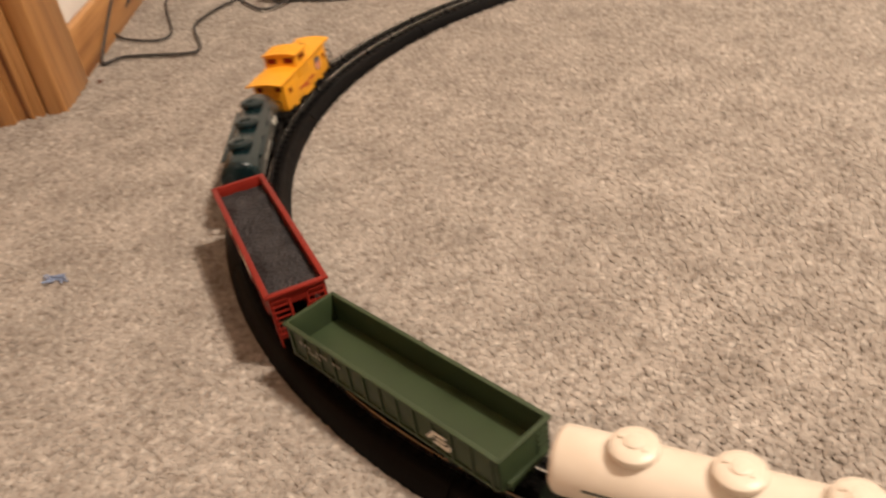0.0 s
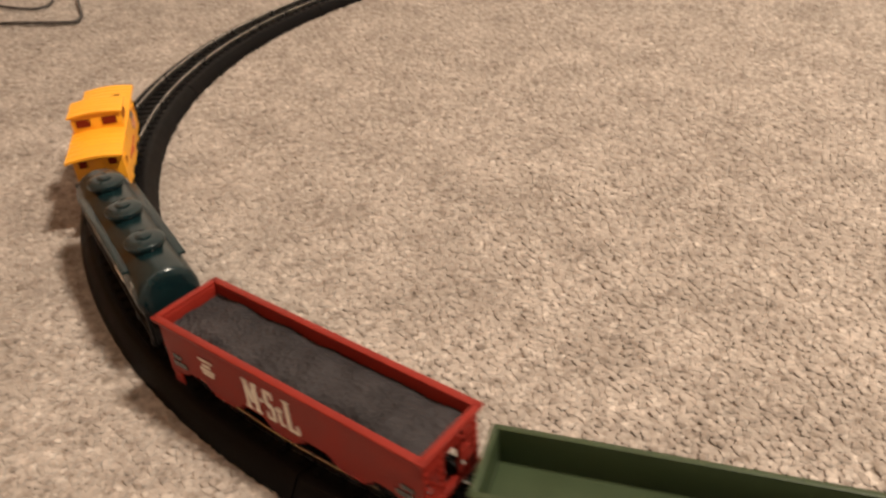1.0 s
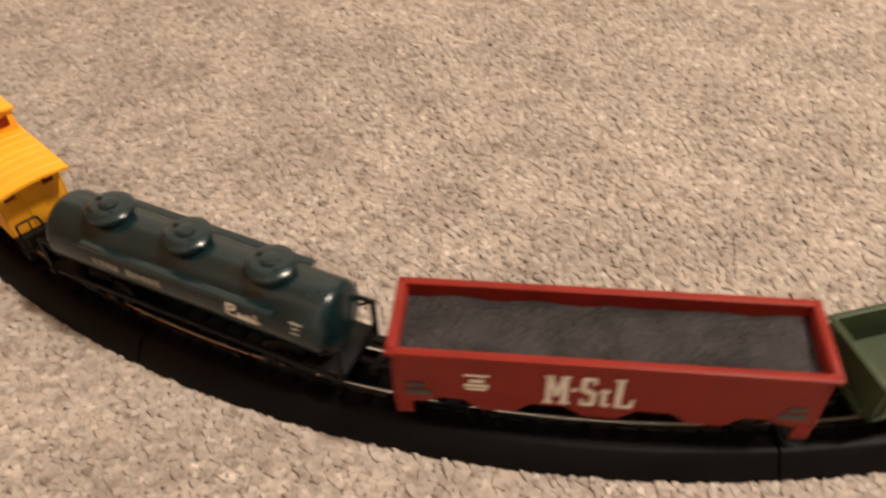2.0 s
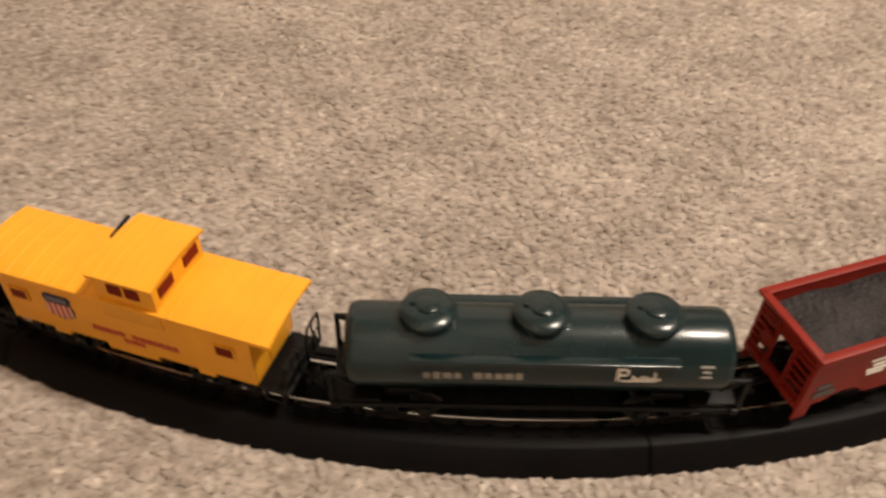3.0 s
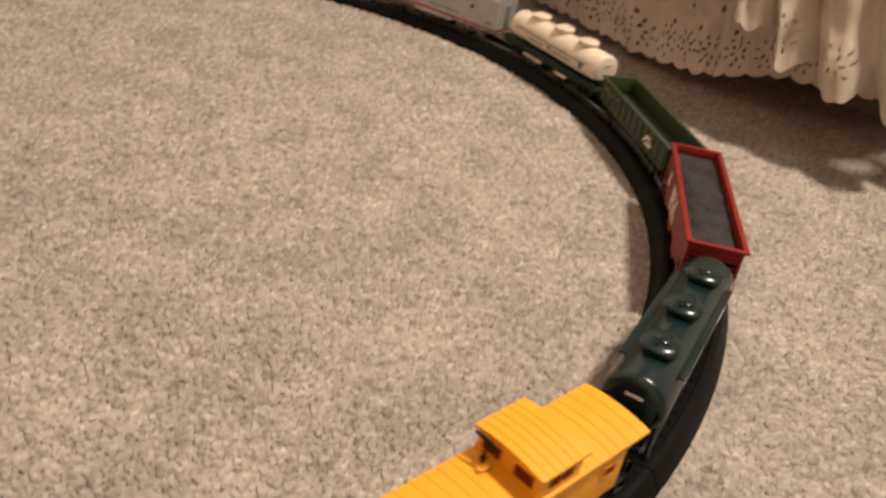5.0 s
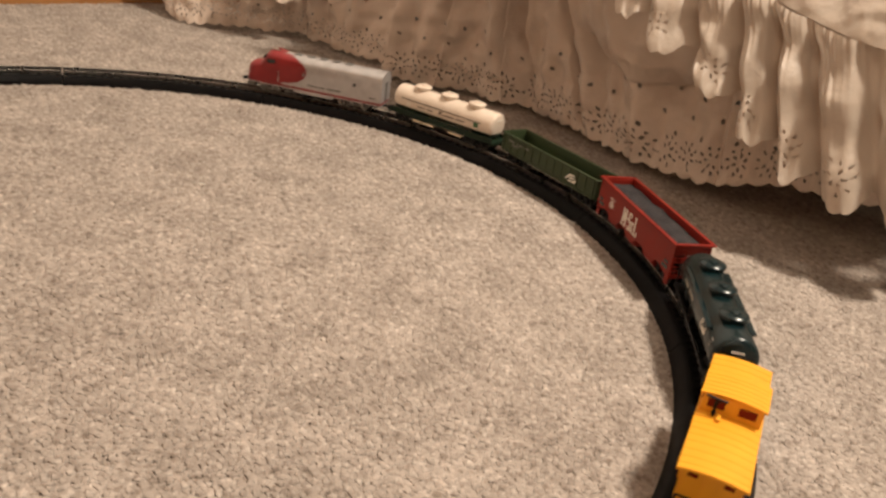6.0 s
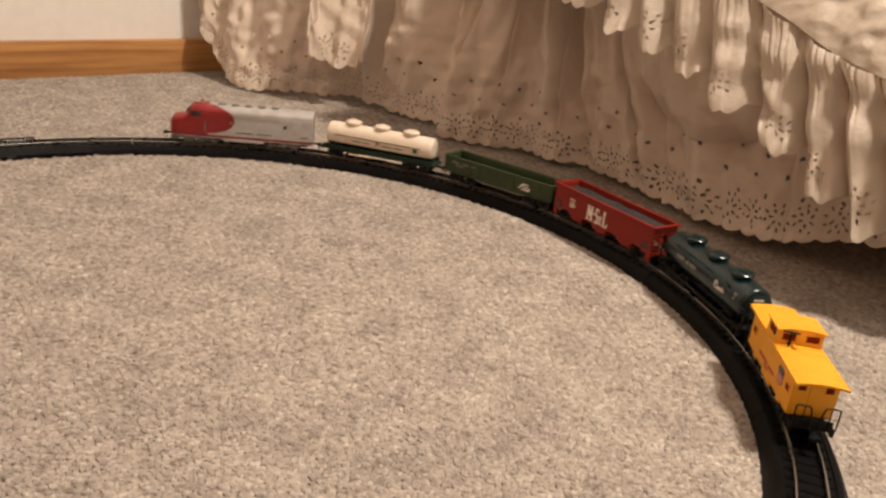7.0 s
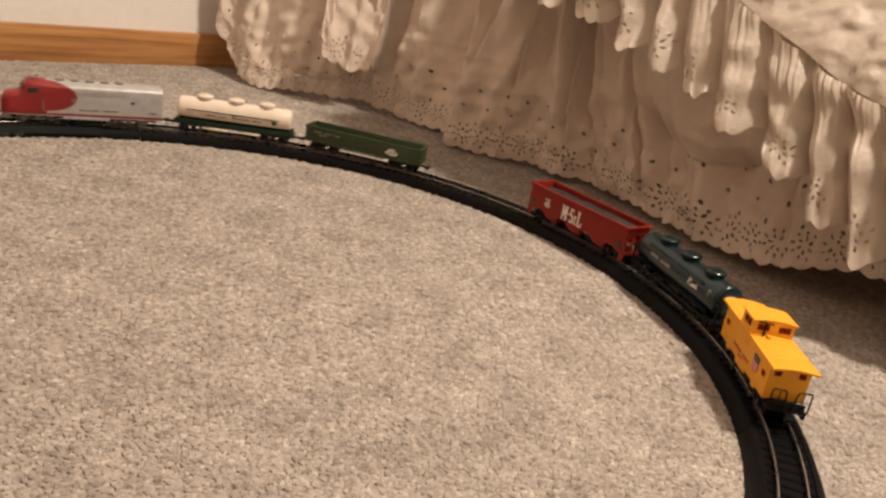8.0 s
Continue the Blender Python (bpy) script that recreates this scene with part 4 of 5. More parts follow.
def engine():
    c = car("diesel_engine", "silver and red streamlined diesel locomotive, pulling the train", "toy locomotive")
    front, rear = 0.0860, -0.0860
    bm = bmesh.new()
    # stations: x, half width at floor, top height, shoulder height, half width at the shoulder
    stations = [(0.0862, 0.0060, 0.0230, 0.0180, 0.0050), (0.0855, 0.0095, 0.0275, 0.0225, 0.0085), (0.0835, 0.0125, 0.0312, 0.0250, 0.0110), (0.0800, 0.0146, 0.0334, 0.0268, 0.0128), (0.0740, 0.0158, 0.0346, 0.0280, 0.0140),
                (0.0690, 0.0162, 0.0352, 0.0288, 0.0146), (0.0665, 0.0163, 0.0372, 0.0300, 0.0148), (0.0630, 0.0164, 0.0440, 0.0340, 0.0150), (0.0605, 0.0165, 0.0482, 0.0380, 0.0152), (0.0575, 0.0165, 0.0498, 0.0400, 0.0154), (0.0530, 0.0165, 0.0503, 0.0408, 0.0157),
                (0.0470, 0.0165, 0.0498, 0.0410, 0.0160), (0.0380, 0.0165, 0.0484, 0.0412, 0.0162), (0.0300, 0.0165, 0.0480, 0.0412, 0.0163), (0.0, 0.0165, 0.0480, 0.0412, 0.0163), (-0.0450, 0.0165, 0.0480, 0.0412, 0.0163), (rear, 0.0165, 0.0480, 0.0412, 0.0163)]
    rows = []
    for x, w, top, sh, ws in stations:
        side = [(w * 0.97, 0.0090), (w, 0.0102), (w, 0.0160)] + [(w + (ws - w) * k / 3, 0.0160 + (sh - 0.0160) * k / 3) for k in (1, 2, 3)]
        arc = [(ws * math.cos(a), sh + (top - sh) * math.sin(a)) for a in [math.pi / 2 * k / 6 for k in range(1, 7)]]
        ring = side + arc
        ring = ring + [(-y, z) for y, z in reversed(ring[:-1])]
        rows.append([bm.verts.new((x, y, z)) for y, z in ring])
    n = len(rows[0])
    for p, q in zip(rows, rows[1:]):
        for k in range(n):
            bm.faces.new((p[k], p[(k + 1) % n], q[(k + 1) % n], q[k]))
    bm.faces.new(rows[0]), bm.faces.new(rows[-1])
    body = part("body", bm, LIVERY, c, "silver shell with a red cab and nose")
    part("headlight", lathe(bmesh.new(), [(0, 0.0030), (0.0016, 0.0028), (0.0018, 0.0012)], "x", 16, (0.0842, 0, 0.0285)), PRINTWHITE, c)
    part("nose_emblem", boxes(((0.0858, 0, 0.0215), (0.0022, 0.0110, 0.0060)), bevel=0.0008), YELLOW, c, "small yellow nose emblem")
    part("roof_hump", lathe(bmesh.new(), [(0, 0.0020), (0.0020, 0.0016)], "z", 12, (0.050, 0, 0.0500)), LIVERY, c)
    for s in (-1, 1):
        part("windshield", boxes(((0.0652, s * 0.0068, 0.0405), (0.0014, 0.0105, 0.0056)), bevel=0.0006), WINDOWDARK, c)
        c.children[-1].matrix_basis = Matrix.Translation((0.0648, s * 0.0068, 0.0405)) @ Matrix.Rotation(radians(-28), 4, "Y") @ Matrix.Translation((-0.0652, -s * 0.0068, -0.0405))
        part("cab_window", boxes(((0.0540, s * 0.0160, 0.0378), (0.0105, 0.0010, 0.0052)), bevel=0.0003), WINDOWDARK, c)
        for x in (0.012, -0.052):
            part("porthole", lathe(bmesh.new(), [(-0.0004, 0.0020), (0.0004, 0.0020)], "y", 18, (x, s * 0.0164, 0.0290)), WINDOWDARK if x < 0 else GREYMETAL, c)
        part("side_grille", boxes(*[((-0.012, s * 0.0163, 0.0345 + 0.0009 * k), (0.060, 0.0005, 0.0004)) for k in range(6)]), LIVERY, c)
        part("lettering", bm_bars([(0.0050 - k * 0.0036, 0.0178, 0.0026, 0.0014) for k in range(12) if k != 6], s * 0.0166), PRINTDARK, c)
        part("number_bars", bm_bars([(-0.072 - k * 0.0024, 0.0178, 0.0018, 0.0014) for k in range(4)], s * 0.0166), PRINTDARK, c)
        part("skirt", boxes(((-0.002, s * 0.0158, 0.0080), (0.050, 0.0012, 0.0034)), bevel=0.0004), LIVERY, c)
        for x in (0.010, -0.014):
            part("fuel_tank", lathe(bmesh.new(), [(-0.005, 0.0042), (0.005, 0.0042)], "y", 18, (x, s * 0.0095, 0.0058)), BLACK, c)
        part("grab_rail", tube(bmesh.new(), (0.0435, s * 0.0172, 0.0150), (0.0435, s * 0.0170, 0.0290), 0.0004, 6), STEEL, c)
        truck(c, s * 0.050, GREYMETAL, base=0.030)
        coupler(c, s * 0.084, s)
    for k in range(5):
        part("roof_fan", lathe(bmesh.new(), [(0, 0.0050), (0.0012, 0.0048), (0.0014, 0.0030)], "z", 20, (0.026 - k * 0.016, 0, 0.0478)), GREYMETAL, c, "pale round roof fan")
    for s in (-1, 1):
        part("horn", tube(bmesh.new(), (0.047, s * 0.006, 0.0500), (0.056, s * 0.006, 0.0508), 0.0007, 8, 0.0014), STEEL, c)
    part("pilot", boxes(((0.0800, 0, 0.0062), (0.0105, 0.0270, 0.0066)), bevel=0.0020), GREYMETAL, c)
    part("underframe", boxes(((0, 0, 0.0066), (0.160, 0.018, 0.0030)), ((-0.002, 0, 0.0052), (0.034, 0.024, 0.0072)), bevel=0.0008), BLACK, c)
    part("rear_door", boxes(((rear - 0.0002, 0, 0.0250), (0.0008, 0.0075, 0.0230)), bevel=0.0003), GREYMETAL, c)
    return c


track()
ENGINE, GONDOLA, HOPPER, CABOOSE = engine(), gondola(), hopper(), caboose()
CREAMCAR = tank_car("tank_car", "cream three-dome tank car over a dark green frame, on the track", 0.138, 0.0142, two_tone_tank(), DARKGREEN, cream_prints, True)
DARKCAR = tank_car("tank_car", "glossy dark green three-dome tank car with white lettering, on the track", 0.131, 0.0148, TANKGREEN, BLACK, green_prints)

# ---- the bed and its eyelet cloths ----
def spline_steps(pts, n):
    """For n evenly spaced points along the curve through pts, how far each is from control point to control point."""
    p, _ = spline(pts, 40 * (len(pts) - 1) + 1, np.linspace(0, len(pts) - 1, 40 * (len(pts) - 1) + 1))
    d = np.concatenate([[0], np.cumsum(np.linalg.norm(np.diff(p, axis=0), axis=1))])
    return np.interp(np.linspace(0, d[-1], n), d, np.linspace(0, len(pts) - 1, len(d)))


def spline(pts, n, at=None):
    """n points along a smooth curve through pts: evenly spaced, or at the given steps."""
    p = np.array(pts, float)
    p = np.vstack([2 * p[0] - p[1], p, 2 * p[-1] - p[-2]])
    out = []
    for i in range(1, len(p) - 2):
        u = np.linspace(0, 1, 40, endpoint=False)[:, None]
        out.append(0.5 * (2 * p[i] + (p[i + 1] - p[i - 1]) * u + (2 * p[i - 1] - 5 * p[i] + 4 * p[i + 1] - p[i + 2]) * u ** 2 + (3 * p[i] - p[i - 1] - 3 * p[i + 1] + p[i + 2]) * u ** 3))
    q = np.vstack(out + [p[-2:-1]])
    d = np.concatenate([[0], np.cumsum(np.linalg.norm(np.diff(q, axis=0), axis=1))])
    s = np.linspace(0, d[-1], n) if at is None else np.interp(at, np.linspace(0, len(pts) - 1, len(d)), d)
    return np.stack([np.interp(s, d, q[:, k]) for k in range(q.shape[1])], 1), s


def cloth(name, hem, top, material, folds, scallop, eyelets, parent, seed, fine=0.0015, band=0.10, label="", crease=0.0010, even=0.0, drape=False, swags=(), pleats=()):
    """A hanging cloth between a hem line and an upper line, with folds that fade upwards,
    a scalloped edge, and punched eyelets: rows in a band over the hem, sparse ones above."""
    rng = np.random.default_rng(seed)
    length = spline(hem, 200)[1][-1]
    nu = int(length / fine)
    H, s = spline(hem, nu)
    T = spline(top, nu, spline_steps(hem, nu))[0]
    tall = np.linalg.norm(T - H, axis=1).mean()
    v = np.concatenate([np.arange(0, min(band, tall * 0.9), fine), np.linspace(min(band, tall * 0.9), tall, 26)])
    w = v / tall
    run = np.gradient(H[:, :2], axis=0)
    run = np.stack([np.convolve(np.pad(run[:, k], 60, "edge"), np.ones(121) / 121, "valid") for k in (0, 1)], 1)
    run /= np.linalg.norm(run, axis=1)[:, None] + 1e-9
    nrm = np.stack([run[:, 1], -run[:, 0]], 1)      # towards the room
    nrm *= np.where(nrm[:, :1] + 0.3 * nrm[:, 1:] > 0, -1, 1)
    amp, step, keep_up, tongue = folds
    ph = rng.uniform(0, 6.28, 6)
    wob = s + 0.35 * (1 - 0.6 * even) * step * np.sin(s / step * 1.3 + ph[0])
    pleat = lambda x: 1.2 - 2.2 * np.abs(np.sin(np.pi * x)) ** (4.5 if even else 0.75)
    f = (0.62 + 0.2 * even) * pleat(wob / step + ph[1]) + (0.36 - 0.26 * even) * np.sin(wob * 2 * np.pi / (step * 0.61) + ph[2]) + (0.34 - 0.2 * even) * np.sin(s * 2 * np.pi / (step * 2.7) + ph[3])
    f = np.convolve(np.pad(f, 5, "edge"), np.ones(11) / 11, "valid")
    f2 = np.sin(wob * 2 * np.pi / (step * 0.33) + ph[4]) * 0.08
    P = H[:, None, :] * (1 - w)[None, :, None] + T[:, None, :] * w[None, :, None]
    fade = (keep_up + (1 - keep_up) * (1 - w) ** 1.2)[None, :]
    if drape:       # folds that open out towards the hem
        fade = (0.26 + 0.74 * np.clip(w / 0.42, 0, 1) ** 1.1)[None, :]
    disp = amp * fade * (f[:, None] + f2[:, None])
    # tight gathers under the seam of a ruffle
    disp = disp + even * (0.0011 * np.sin(wob * 2 * np.pi / 0.0093 + ph[2]) + 0.0008 * np.sin(s * 2 * np.pi / 0.0061 + ph[3]))[:, None] * (w ** 2.2)[None, :]
    # soft dents and creases, so that no fold is straight
    dent = np.zeros_like(disp)
    for _ in range(9):
        th, wl = rng.uniform(0, 6.28), rng.uniform(0.02, 0.075)
        dent += crease * wl / 0.05 * np.sin(2 * np.pi * (s[:, None] * math.cos(th) + v[None, :] * math.sin(th)) / wl + rng.uniform(0, 6.28) + 1.2 * np.sin(s[:, None] * 31 + v[None, :] * 24))
    # hanging bellies of slack cloth
    for near, up, wide, high, out in swags:
        at = s[np.argmin(np.hypot(H[:, 0] - near[0], H[:, 1] - near[1]))]
        u, q = (s[:, None] - at) / wide, (v[None, :] - up) / high
        d2 = u ** 2 + np.where(q < 0, q ** 2, 0.12 * q ** 2)
        inside = np.clip(1 - d2, 0, 1)
        disp = disp * (1 - 0.75 * np.clip(inside * 3, 0, 1)) + out * inside ** 0.65
    # overlapping pleats: an edge that stands proud and eases off to one side
    for near, wide, out, side, lean in pleats:
        at = s[np.argmin(np.hypot(H[:, 0] - near[0], H[:, 1] - near[1]))]
        u = (s[:, None] - at - lean * v[None, :]) * side
        rise = np.clip(u / 0.007, 0, 1)
        disp = disp + out * rise * rise * (3 - 2 * rise) * np.exp(-np.maximum(u, 0) / wide) * (0.35 + 0.65 * np.clip(v / 0.09, 0, 1))[None, :]
    P[:, :, :2] += nrm[:, None, :] * (disp + dent)[:, :, None]
    P[:, :, 2] -= (scallop[1] * np.abs(np.sin(np.pi * s / scallop[0])))[:, None] * np.clip(1 - v / 0.03, 0, 1)[None, :]
    P[:, :, 2] -= (tongue * f)[:, None] * np.clip(1 - w, 0, 1)[None, :] ** 0.8
    # the holes
    su, sv = (s[:-1] + s[1:]) / 2, (v[:-1] + v[1:]) / 2
    keep = np.ones((len(su), len(sv)), bool)
    spots = []
    rows, gap, sparse = eyelets
    # flowers of radial petals along the hem, one on each tongue of a ruffle
    if even:
        peaks = [i for i in range(8, nu - 8) if f[i] == f[i - 8:i + 9].max() and f[i] > 0.3]
        heads = [(s[i], 0.026) for i in peaks]
    else:
        heads = [(k * gap, 0.0205 + rng.uniform(-0.001, 0.001)) for k in range(int(length / gap))]
    for a, b in heads:
        for ring, count, r1, r2 in ((0.0062, 6, 0.0012, 0.0023), (0.0122, 9, 0.0011, 0.0020))[:rows]:
            t0 = rng.uniform(0, 6.28)
            for k in range(count):
                th = t0 + 2 * math.pi * k / count
                if rng.random() < 0.92:
                    spots.append((a + ring * math.cos(th), b + ring * math.sin(th), r1, r2, th - math.pi / 2))
    for r in range(sparse):
        for k in range(int(length / 0.038)):
            spots.append((k * 0.038 + (r % 2) * 0.019 + rng.uniform(-0.003, 0.003), rows * 0.0078 + 0.022 + r * 0.021 + rng.uniform(-0.002, 0.002), 0.0018, 0.0026, rng.uniform(-1, 1)))
    for a, b, r1, r2, th in spots:
        i0, i1 = np.searchsorted(su, (a - 0.005, a + 0.005))
        j0, j1 = np.searchsorted(sv, (b - 0.005, b + 0.005))
        if i1 > i0 and j1 > j0:
            x, y = su[i0:i1, None] - a, sv[None, j0:j1] - b
            c, d = math.cos(th), math.sin(th)
            keep[i0:i1, j0:j1] &= ((x * c + y * d) / r1) ** 2 + ((-x * d + y * c) / r2) ** 2 > 1
    return part(name, grid_mesh(name, P, material, keep), None, parent, label)


def bed():
    foot = [(0.80, -0.16), (1.95, 0.21), (1.58, 1.30)]   # plain panels added on the unseen far sides, to keep light out below
    skirt = tagged(new("bed_skirt"), "cream cotton bed skirt with a scalloped eyelet hem, brushing the carpet", "bed skirt")
    hem = [(0.185, 0.962, 0.210), (0.198, 0.950, 0.125), (0.213, 0.920, 0.070), (0.229, 0.865, 0.022), (0.244, 0.808, 0.006), (0.295, 0.774, 0.010), (0.364, 0.756, 0.008), (0.424, 0.742, 0.008), (0.444, 0.690, 0.008), (0.466, 0.600, 0.008), (0.484, 0.540, 0.009), (0.488, 0.508, 0.009), (0.474, 0.497, 0.007), (0.480, 0.472, 0.007), (0.503, 0.439, 0.007), (0.537, 0.421, 0.008), (0.556, 0.385, 0.010), (0.580, 0.333, 0.010), (0.606, 0.290, 0.010), (0.608, 0.241, 0.012), (0.608, 0.147, 0.012), (0.604, 0.066, 0.015), (0.614, 0.010, 0.018), (0.634, -0.021, 0.026), (0.662, -0.045, 0.034), (0.690, -0.090, 0.040), (0.760, -0.160, 0.040), (0.90, -0.14, 0.04), (1.2, -0.05, 0.04)]
    top = [(0.262, 0.985, 0.370), (0.265, 0.979, 0.370), (0.268, 0.973, 0.370), (0.271, 0.967, 0.370), (0.300, 0.943, 0.370), (0.337, 0.865, 0.370), (0.380, 0.785, 0.370), (0.420, 0.733, 0.370), (0.453, 0.692, 0.370), (0.501, 0.630, 0.370), (0.533, 0.572, 0.370), (0.542, 0.544, 0.370), (0.545, 0.538, 0.370), (0.545, 0.531, 0.370), (0.558, 0.487, 0.370), (0.571, 0.450, 0.370), (0.578, 0.429, 0.370), (0.588, 0.402, 0.370), (0.597, 0.378, 0.370), (0.604, 0.360, 0.370), (0.631, 0.285, 0.370), (0.654, 0.218, 0.370), (0.674, 0.158, 0.370), (0.690, 0.111, 0.370), (0.705, 0.066, 0.370), (0.725, 0.010, 0.370), (0.800, -0.120, 0.370), (0.940, -0.100, 0.370), (1.240, -0.010, 0.370)]
    cloth("panel", hem, top, LINEN, (0.034, 0.118, 0.90, 0.0), (0.021, 0.0042), (2, 0.0290, 3), skirt, 3, fine=0.0012, band=0.135, crease=0.0015, drape=True,
          swags=[((0.604, 0.075), 0.18, 0.125, 0.10, 0.048), ((0.345, 0.760), 0.11, 0.085, 0.09, 0.026)],
          pleats=[((0.474, 0.497), 0.060, 0.048, 1, 0.25), ((0.606, 0.290), 0.035, 0.036, 1, 0.0), ((0.608, 0.205), 0.030, 0.032, -1, -0.05), ((0.520, 0.430), 0.045, 0.030, 1, 0.10),
                  ((0.575, 0.340), 0.035, 0.030, 1, 0.05), ((0.454, 0.666), 0.050, 0.030, 1, 0.15), ((0.432, 0.730), 0.030, 0.032, 1, 0.0), ((0.630, -0.010), 0.05, 0.032, 1, 0.1)], label="gathered cotton panel with punched eyelets")
    cloth("ruffle", [(0.348, 0.700, 0.161), (0.327, 0.700, 0.102), (0.336, 0.690, 0.078), (0.362, 0.680, 0.070), (0.389, 0.660, 0.068), (0.399, 0.650, 0.085)],
          [(0.350, 0.78, 0.36), (0.365, 0.77, 0.36), (0.385, 0.75, 0.36), (0.410, 0.73, 0.36), (0.435, 0.70, 0.36), (0.450, 0.69, 0.36)], LINEN, (0.008, 0.06, 0.6, 0.004), (0.018, 0.0036), (2, 0.026, 1), skirt, 8, fine=0.0011)
    spread = tagged(new("bedspread"), "cream ruched bedspread with a gathered eyelet ruffle, draped over the bed", "bedspread")
    hem = [(0.430, 0.438, 0.248), (0.465, 0.318, 0.248), (0.494, 0.206, 0.233), (0.512, 0.137, 0.211), (0.531, 0.060, 0.185), (0.551, -0.022, 0.151), (0.569, -0.087, 0.114), (0.585, -0.142, 0.086), (0.599, -0.192, 0.074), (0.630, -0.237, 0.080), (0.715, -0.252, 0.088), (0.895, -0.202, 0.098)]
    seam = [(0.469, 0.440, 0.40), (0.504, 0.320, 0.385), (0.534, 0.208, 0.340), (0.549, 0.139, 0.305), (0.564, 0.055, 0.262), (0.576, 0.000, 0.240), (0.588, -0.050, 0.218), (0.602, -0.110, 0.203), (0.618, -0.160, 0.196), (0.654, -0.205, 0.195), (0.734, -0.22, 0.20), (0.914, -0.17, 0.21)]
    hung = [(0.469, 0.440, 0.400), (0.484, 0.390, 0.395), (0.516, 0.277, 0.371), (0.535, 0.204, 0.338), (0.553, 0.117, 0.294), (0.570, 0.027, 0.250), (0.584, -0.033, 0.225), (0.595, -0.082, 0.209), (0.608, -0.132, 0.199), (0.654, -0.205, 0.195), (0.734, -0.220, 0.200), (0.914, -0.170, 0.210)]   # where each stretch of the hem hangs from the seam
    cloth("ruffle", hem, hung, SATIN, (0.018, 0.056, 0.50, 0.012), (0.0150, 0.0042), (2, 0.0105, 0), spread, 27, fine=0.0011, even=1.0, crease=0.0014, band=0.06, label="gathered ruffle with eyelets and a scalloped edge")
    # the ruched part above the seam: lumpy and puffed
    S, s = spline(seam, 420)
    nv = 70
    P = np.zeros((420, nv, 3))
    for j in range(nv):
        w = j / (nv - 1)
        P[:, j, 0] = S[:, 0] + 0.20 * w ** 1.15 - 0.003 * math.sin(w * 3.1)
        P[:, j, 1] = S[:, 1] + 0.06 * w
        P[:, j, 2] = S[:, 2] + (0.43 - S[:, 2]) * w ** 0.95
    for i in range(420):
        for j in range(nv):
            x, y, z = P[i, j]
            lump = noise.noise((y * 45, z * 55, 2.0)) + 0.5 * noise.noise((y * 110, z * 90, 7.0)) + 0.35 * abs(noise.noise((y * 260, z * 150, 4.0))) * max(0, 1 - j / 30)
            P[i, j, 0] -= 0.0078 * lump * min(1, j / 5)
    part("ruched_border", grid_mesh("ruched_border", P, SATIN), None, spread, "puffed and gathered satin border")
    # the quilt's flat top
    bm = bmesh.new()
    m = Matrix.Translation((1.285, 0.515, 0.395)) @ Matrix.Rotation(NB, 4, "Z")
    box(bm, (0, 0, 0), (1.32, 1.28, 0.05), 0.022)
    part("top_cover", bm, SATIN, spread, at=m)
    for (ax, ay), (bx, by) in zip(foot, foot[1:]):
        d = Vector((bx - ax, by - ay, 0))
        bm = box(bmesh.new(), (0, 0, 0.195), (d.length, 0.003, 0.36))
        part("plain_panel", bm, LINEN, skirt, at=Matrix.Translation(((ax + bx) / 2, (ay + by) / 2, 0)) @ Matrix.Rotation(math.atan2(d.y, d.x), 4, "Z"))
    frame_ob = tagged(new("bed"), "dark bed base on short legs under the mattress", "bed")
    frame_ob.matrix_basis = Matrix.Translation((1.30, 0.52, 0)) @ Matrix.Rotation(NB, 4, "Z")
    part("box_spring", boxes(((0, 0, 0.21), (1.04, 1.18, 0.12)), bevel=0.02), BEDDARK, frame_ob)
    part("mattress", boxes(((0, 0, 0.325), (1.06, 1.20, 0.11)), bevel=0.03), SATIN, frame_ob)
    for x in (-0.50, 0.50):
        for y in (-0.575, 0.575):
            part("leg", boxes(((x, y, 0.085), (0.036, 0.036, 0.17)), ((x, y, 0.012), (0.044, 0.044, 0.036)), bevel=0.004), BEDDARK, frame_ob)


bed()


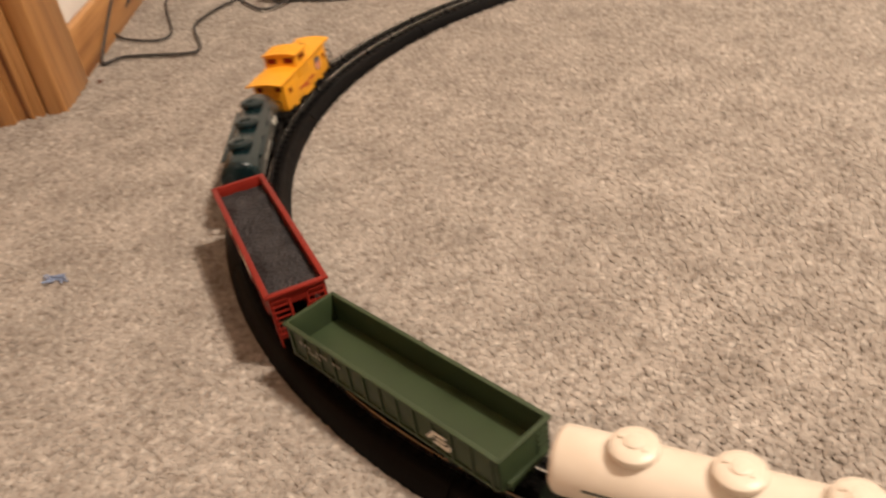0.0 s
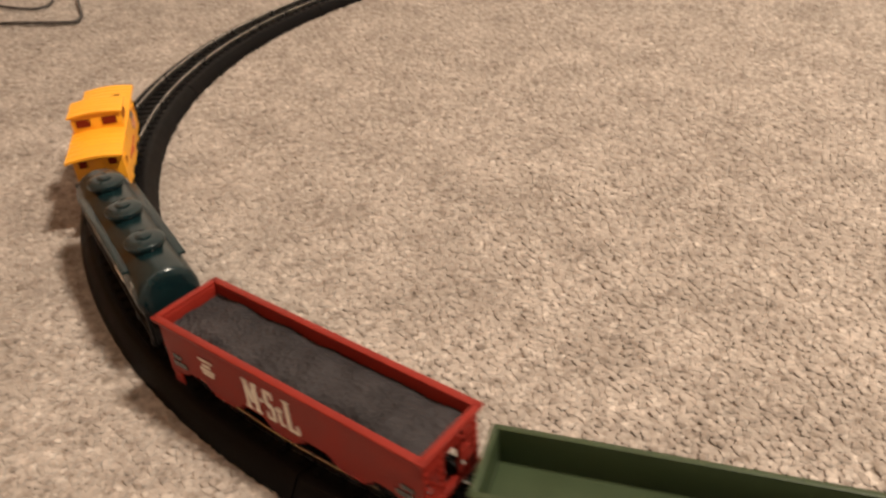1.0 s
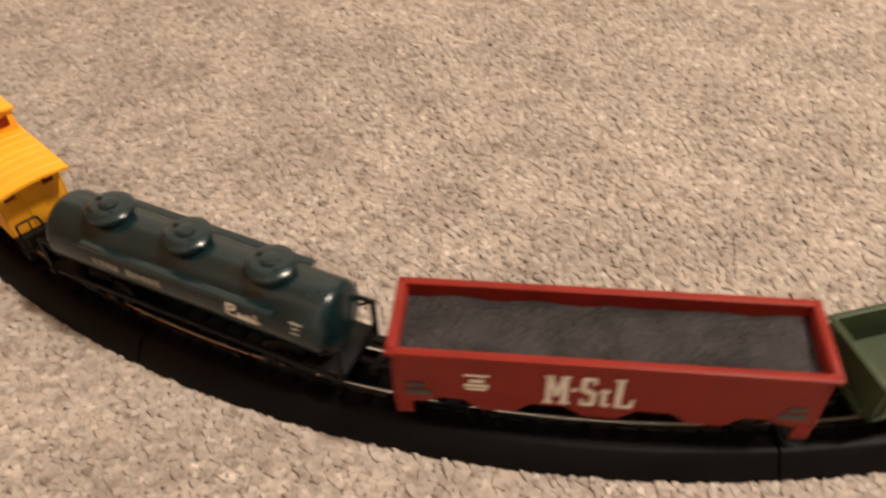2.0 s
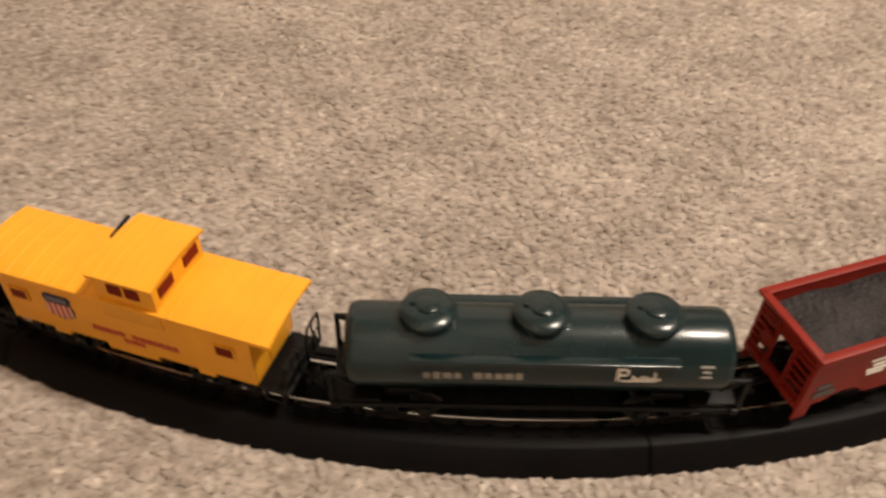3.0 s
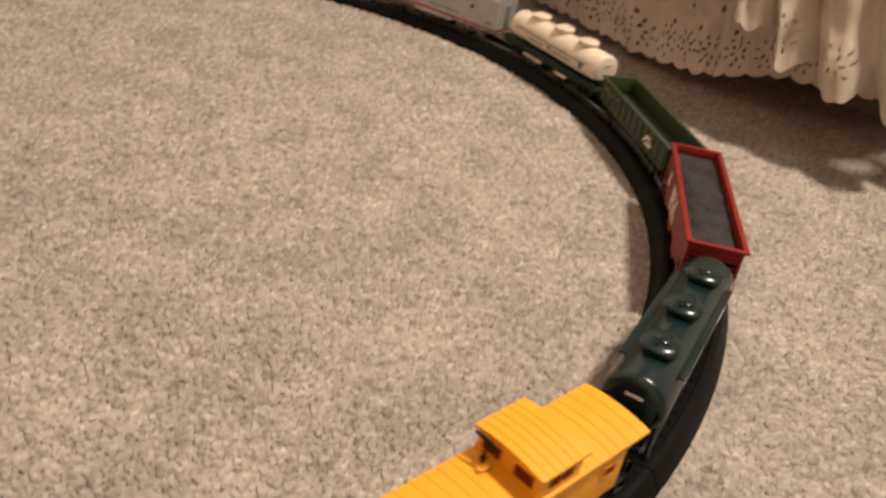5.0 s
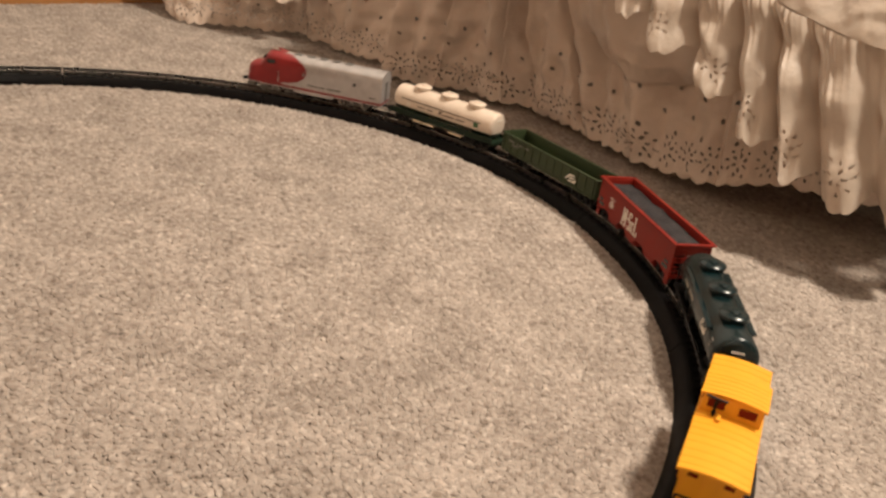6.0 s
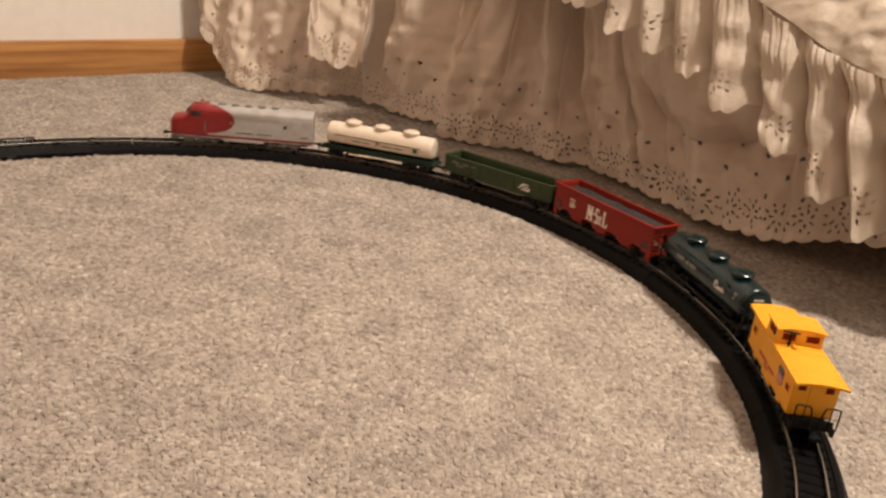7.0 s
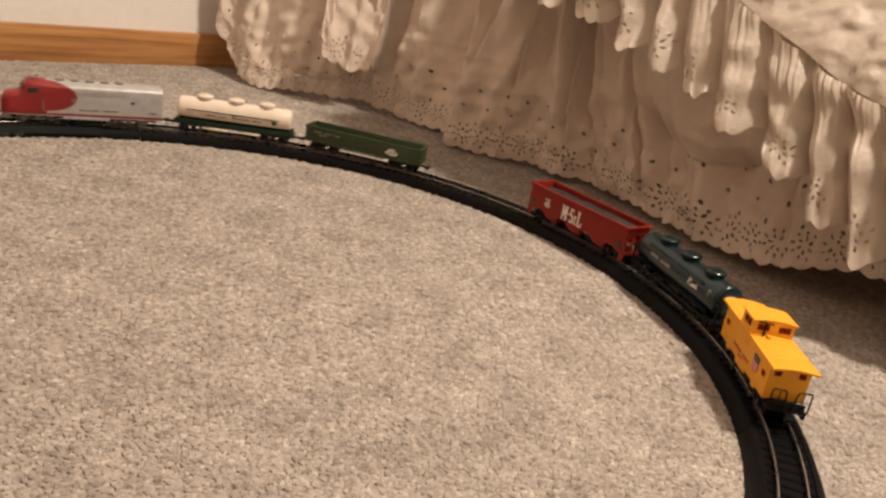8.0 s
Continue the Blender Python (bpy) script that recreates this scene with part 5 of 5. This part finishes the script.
# ---- cords and specks ----
def small_things():
    cord = [(-0.835, 0.62, 0.10), (-0.815, 0.56, 0.06), (-0.795, 0.44, 0.055), (-0.770, 0.33, 0.020), (-0.748, 0.255, 0.003), (-0.740, 0.258, 0.003), (-0.733, 0.276, 0.003), (-0.700, 0.272, 0.003), (-0.640, 0.262, 0.003), (-0.629, 0.266, 0.003),
            (-0.634, 0.290, 0.003), (-0.668, 0.355, 0.003), (-0.676, 0.385, 0.003), (-0.668, 0.435, 0.003), (-0.650, 0.480, 0.003), (-0.600, 0.520, 0.003), (-0.52, 0.52, 0.003), (-0.40, 0.45, 0.003)]
    tagged(wire("extension_cable", cord, 0.0019, CORD), "thin dark brown power cord lying on the carpet", "cord")
    loop = [(-0.815, 0.60, 0.05), (-0.800, 0.47, 0.02), (-0.794, 0.386, 0.004), (-0.765, 0.350, 0.003), (-0.730, 0.331, 0.003), (-0.700, 0.323, 0.003), (-0.692, 0.340, 0.003), (-0.706, 0.378, 0.003), (-0.740, 0.445, 0.003), (-0.775, 0.525, 0.003), (-0.79, 0.60, 0.003)]
    tagged(wire("extension_cable", loop, 0.0017, CORD), "thin dark cord looped beside the baseboard", "cord")
    tail = [(-0.66, 0.50, 0.003), (-0.640, 0.470, 0.003), (-0.600, 0.415, 0.003), (-0.575, 0.405, 0.004), (-0.560, 0.440, 0.006)]
    tagged(wire("extension_cable", tail, 0.0017, CORD), "short dark cord end by the power pack", "cord")
    pack = tagged(new("power_pack"), "dark grey plastic power pack on the carpet", "power pack")
    pack.matrix_basis = pose(-0.525, 0.475, 0.0, 0, 0, -14)
    part("case", boxes(((0, 0, 0.022), (0.115, 0.085, 0.045)), bevel=0.004), GREYBOX, pack)
    part("knob", lathe(bmesh.new(), [(0.044, 0.016), (0.054, 0.015), (0.056, 0.010)], "z", 24), BLACK, pack)
    for name, at, r, col, label in (("lint", (-0.568, -0.194, 0.001), 0.0075, (0.22, 0.27, 0.40), "small tuft of blue lint on the carpet"),
                                    ("lint", (-0.722, 0.200, 0.001), 0.0035, (0.16, 0.05, 0.03), "small reddish brown crumb on the carpet"),
                                    ("lint", (0.117, 0.101, 0.002), 0.0028, (0.75, 0.72, 0.66), "small white speck of lint on the carpet")):
        rng = random.Random(int(r * 1e5))
        bm = bmesh.new()
        for _ in range(14):
            a, b = [Vector((rng.gauss(0, r * 0.6), rng.gauss(0, r * 0.4), rng.uniform(-0.001, 0.002))) for _ in range(2)]
            tube(bm, a, b, r * 0.10, 5)
        ob = part(name, bm, plastic("fluff", col, 0.9))
        ob.location = at
        tagged(ob, label, "lint")


small_things()


# ---- what moves ----
def glide(t, rows):
    """A smooth value at t through rows of (seconds, value)."""
    ts, vs = [r[0] for r in rows], [r[1] for r in rows]
    k = max(0, min(len(ts) - 2, sum(1 for q in ts if q <= t) - 1))

    def slope(i):
        a, b = max(0, i - 1), min(len(ts) - 1, i + 1)
        return (vs[b] - vs[a]) / (ts[b] - ts[a])

    h = ts[k + 1] - ts[k]
    u = (t - ts[k]) / h
    return (vs[k] * (1 + 2 * u) * (1 - u) ** 2 + slope(k) * h * u * (1 - u) ** 2 + vs[k + 1] * u * u * (3 - 2 * u) + slope(k + 1) * h * u * u * (u - 1))


# angle round the circle of the hopper's middle and of the gondola's middle, in degrees
BEHIND = [(0.0, -149.9), (0.5, -138.1), (1.0, -125.9), (2.5, -90.8), (3.0, -79.95), (3.5, -69.2), (4.0, -59.0), (4.5, -48.4), (5.0, -37.6), (6.5, -4.0), (7.0, 6.4), (7.2, 9.9), (7.35, 11.1), (7.6, 11.4), (8.0, 11.4)]
AHEAD = [(0.0, -130.1), (0.5, -118.3), (1.0, -106.1), (2.5, -71.0), (3.0, -60.15), (3.5, -49.4), (4.0, -39.2), (4.5, -28.6), (5.0, -17.8), (6.5, 15.6), (7.0, 25.9), (7.25, 31.1), (7.5, 37.2), (8.0, 50.4)]


# play in the couplings: how far the cream tank car runs before the gondola and the caboose behind the hopper, in degrees
LEAD = [(0.0, 19.7), (1.2, 19.7), (4.0, 20.5), (5.2, 20.7), (6.5, 20.9), (8.0, 20.9)]
LAG = [(0.0, -37.7), (5.2, -37.7), (6.3, -38.2), (7.0, -38.15), (7.4, -37.8), (8.0, -37.8)]


def motions():
    steps = [round(k * 0.1, 2) for k in range(81)]
    for ob, rows, off, inset in ((HOPPER, BEHIND, 0.0, 0.0028), (DARKCAR, BEHIND, -19.8, 0.0026), (CABOOSE, BEHIND, LAG, 0.0013),
                                 (GONDOLA, AHEAD, 0.0, 0.0030), (CREAMCAR, AHEAD, LEAD, 0.0026), (ENGINE, AHEAD, 42.9, 0.0028)):
        walk(ob, [(t, pose((R - inset) * math.cos(radians(a)), (R - inset) * math.sin(radians(a)), RAILTOP, 0, 0, a + 90)) for t, a in [(t, glide(t, rows) + (glide(t, off) if isinstance(off, list) else off)) for t in steps]])
    # the wheels roll: turn = way along the rail over the tread's radius
    for w, x in WHEELS:
        ob = w.parent.parent
        rows = BEHIND if ob in (HOPPER, DARKCAR, CABOOSE) else AHEAD
        walk(w, [(k / FPS, pose(x, 0, 0.0050) @ Matrix.Rotation(radians(glide(k / FPS, rows) - rows[0][1]) * R / 0.0050, 4, "Y")) for k in range(0, 241)])


motions()
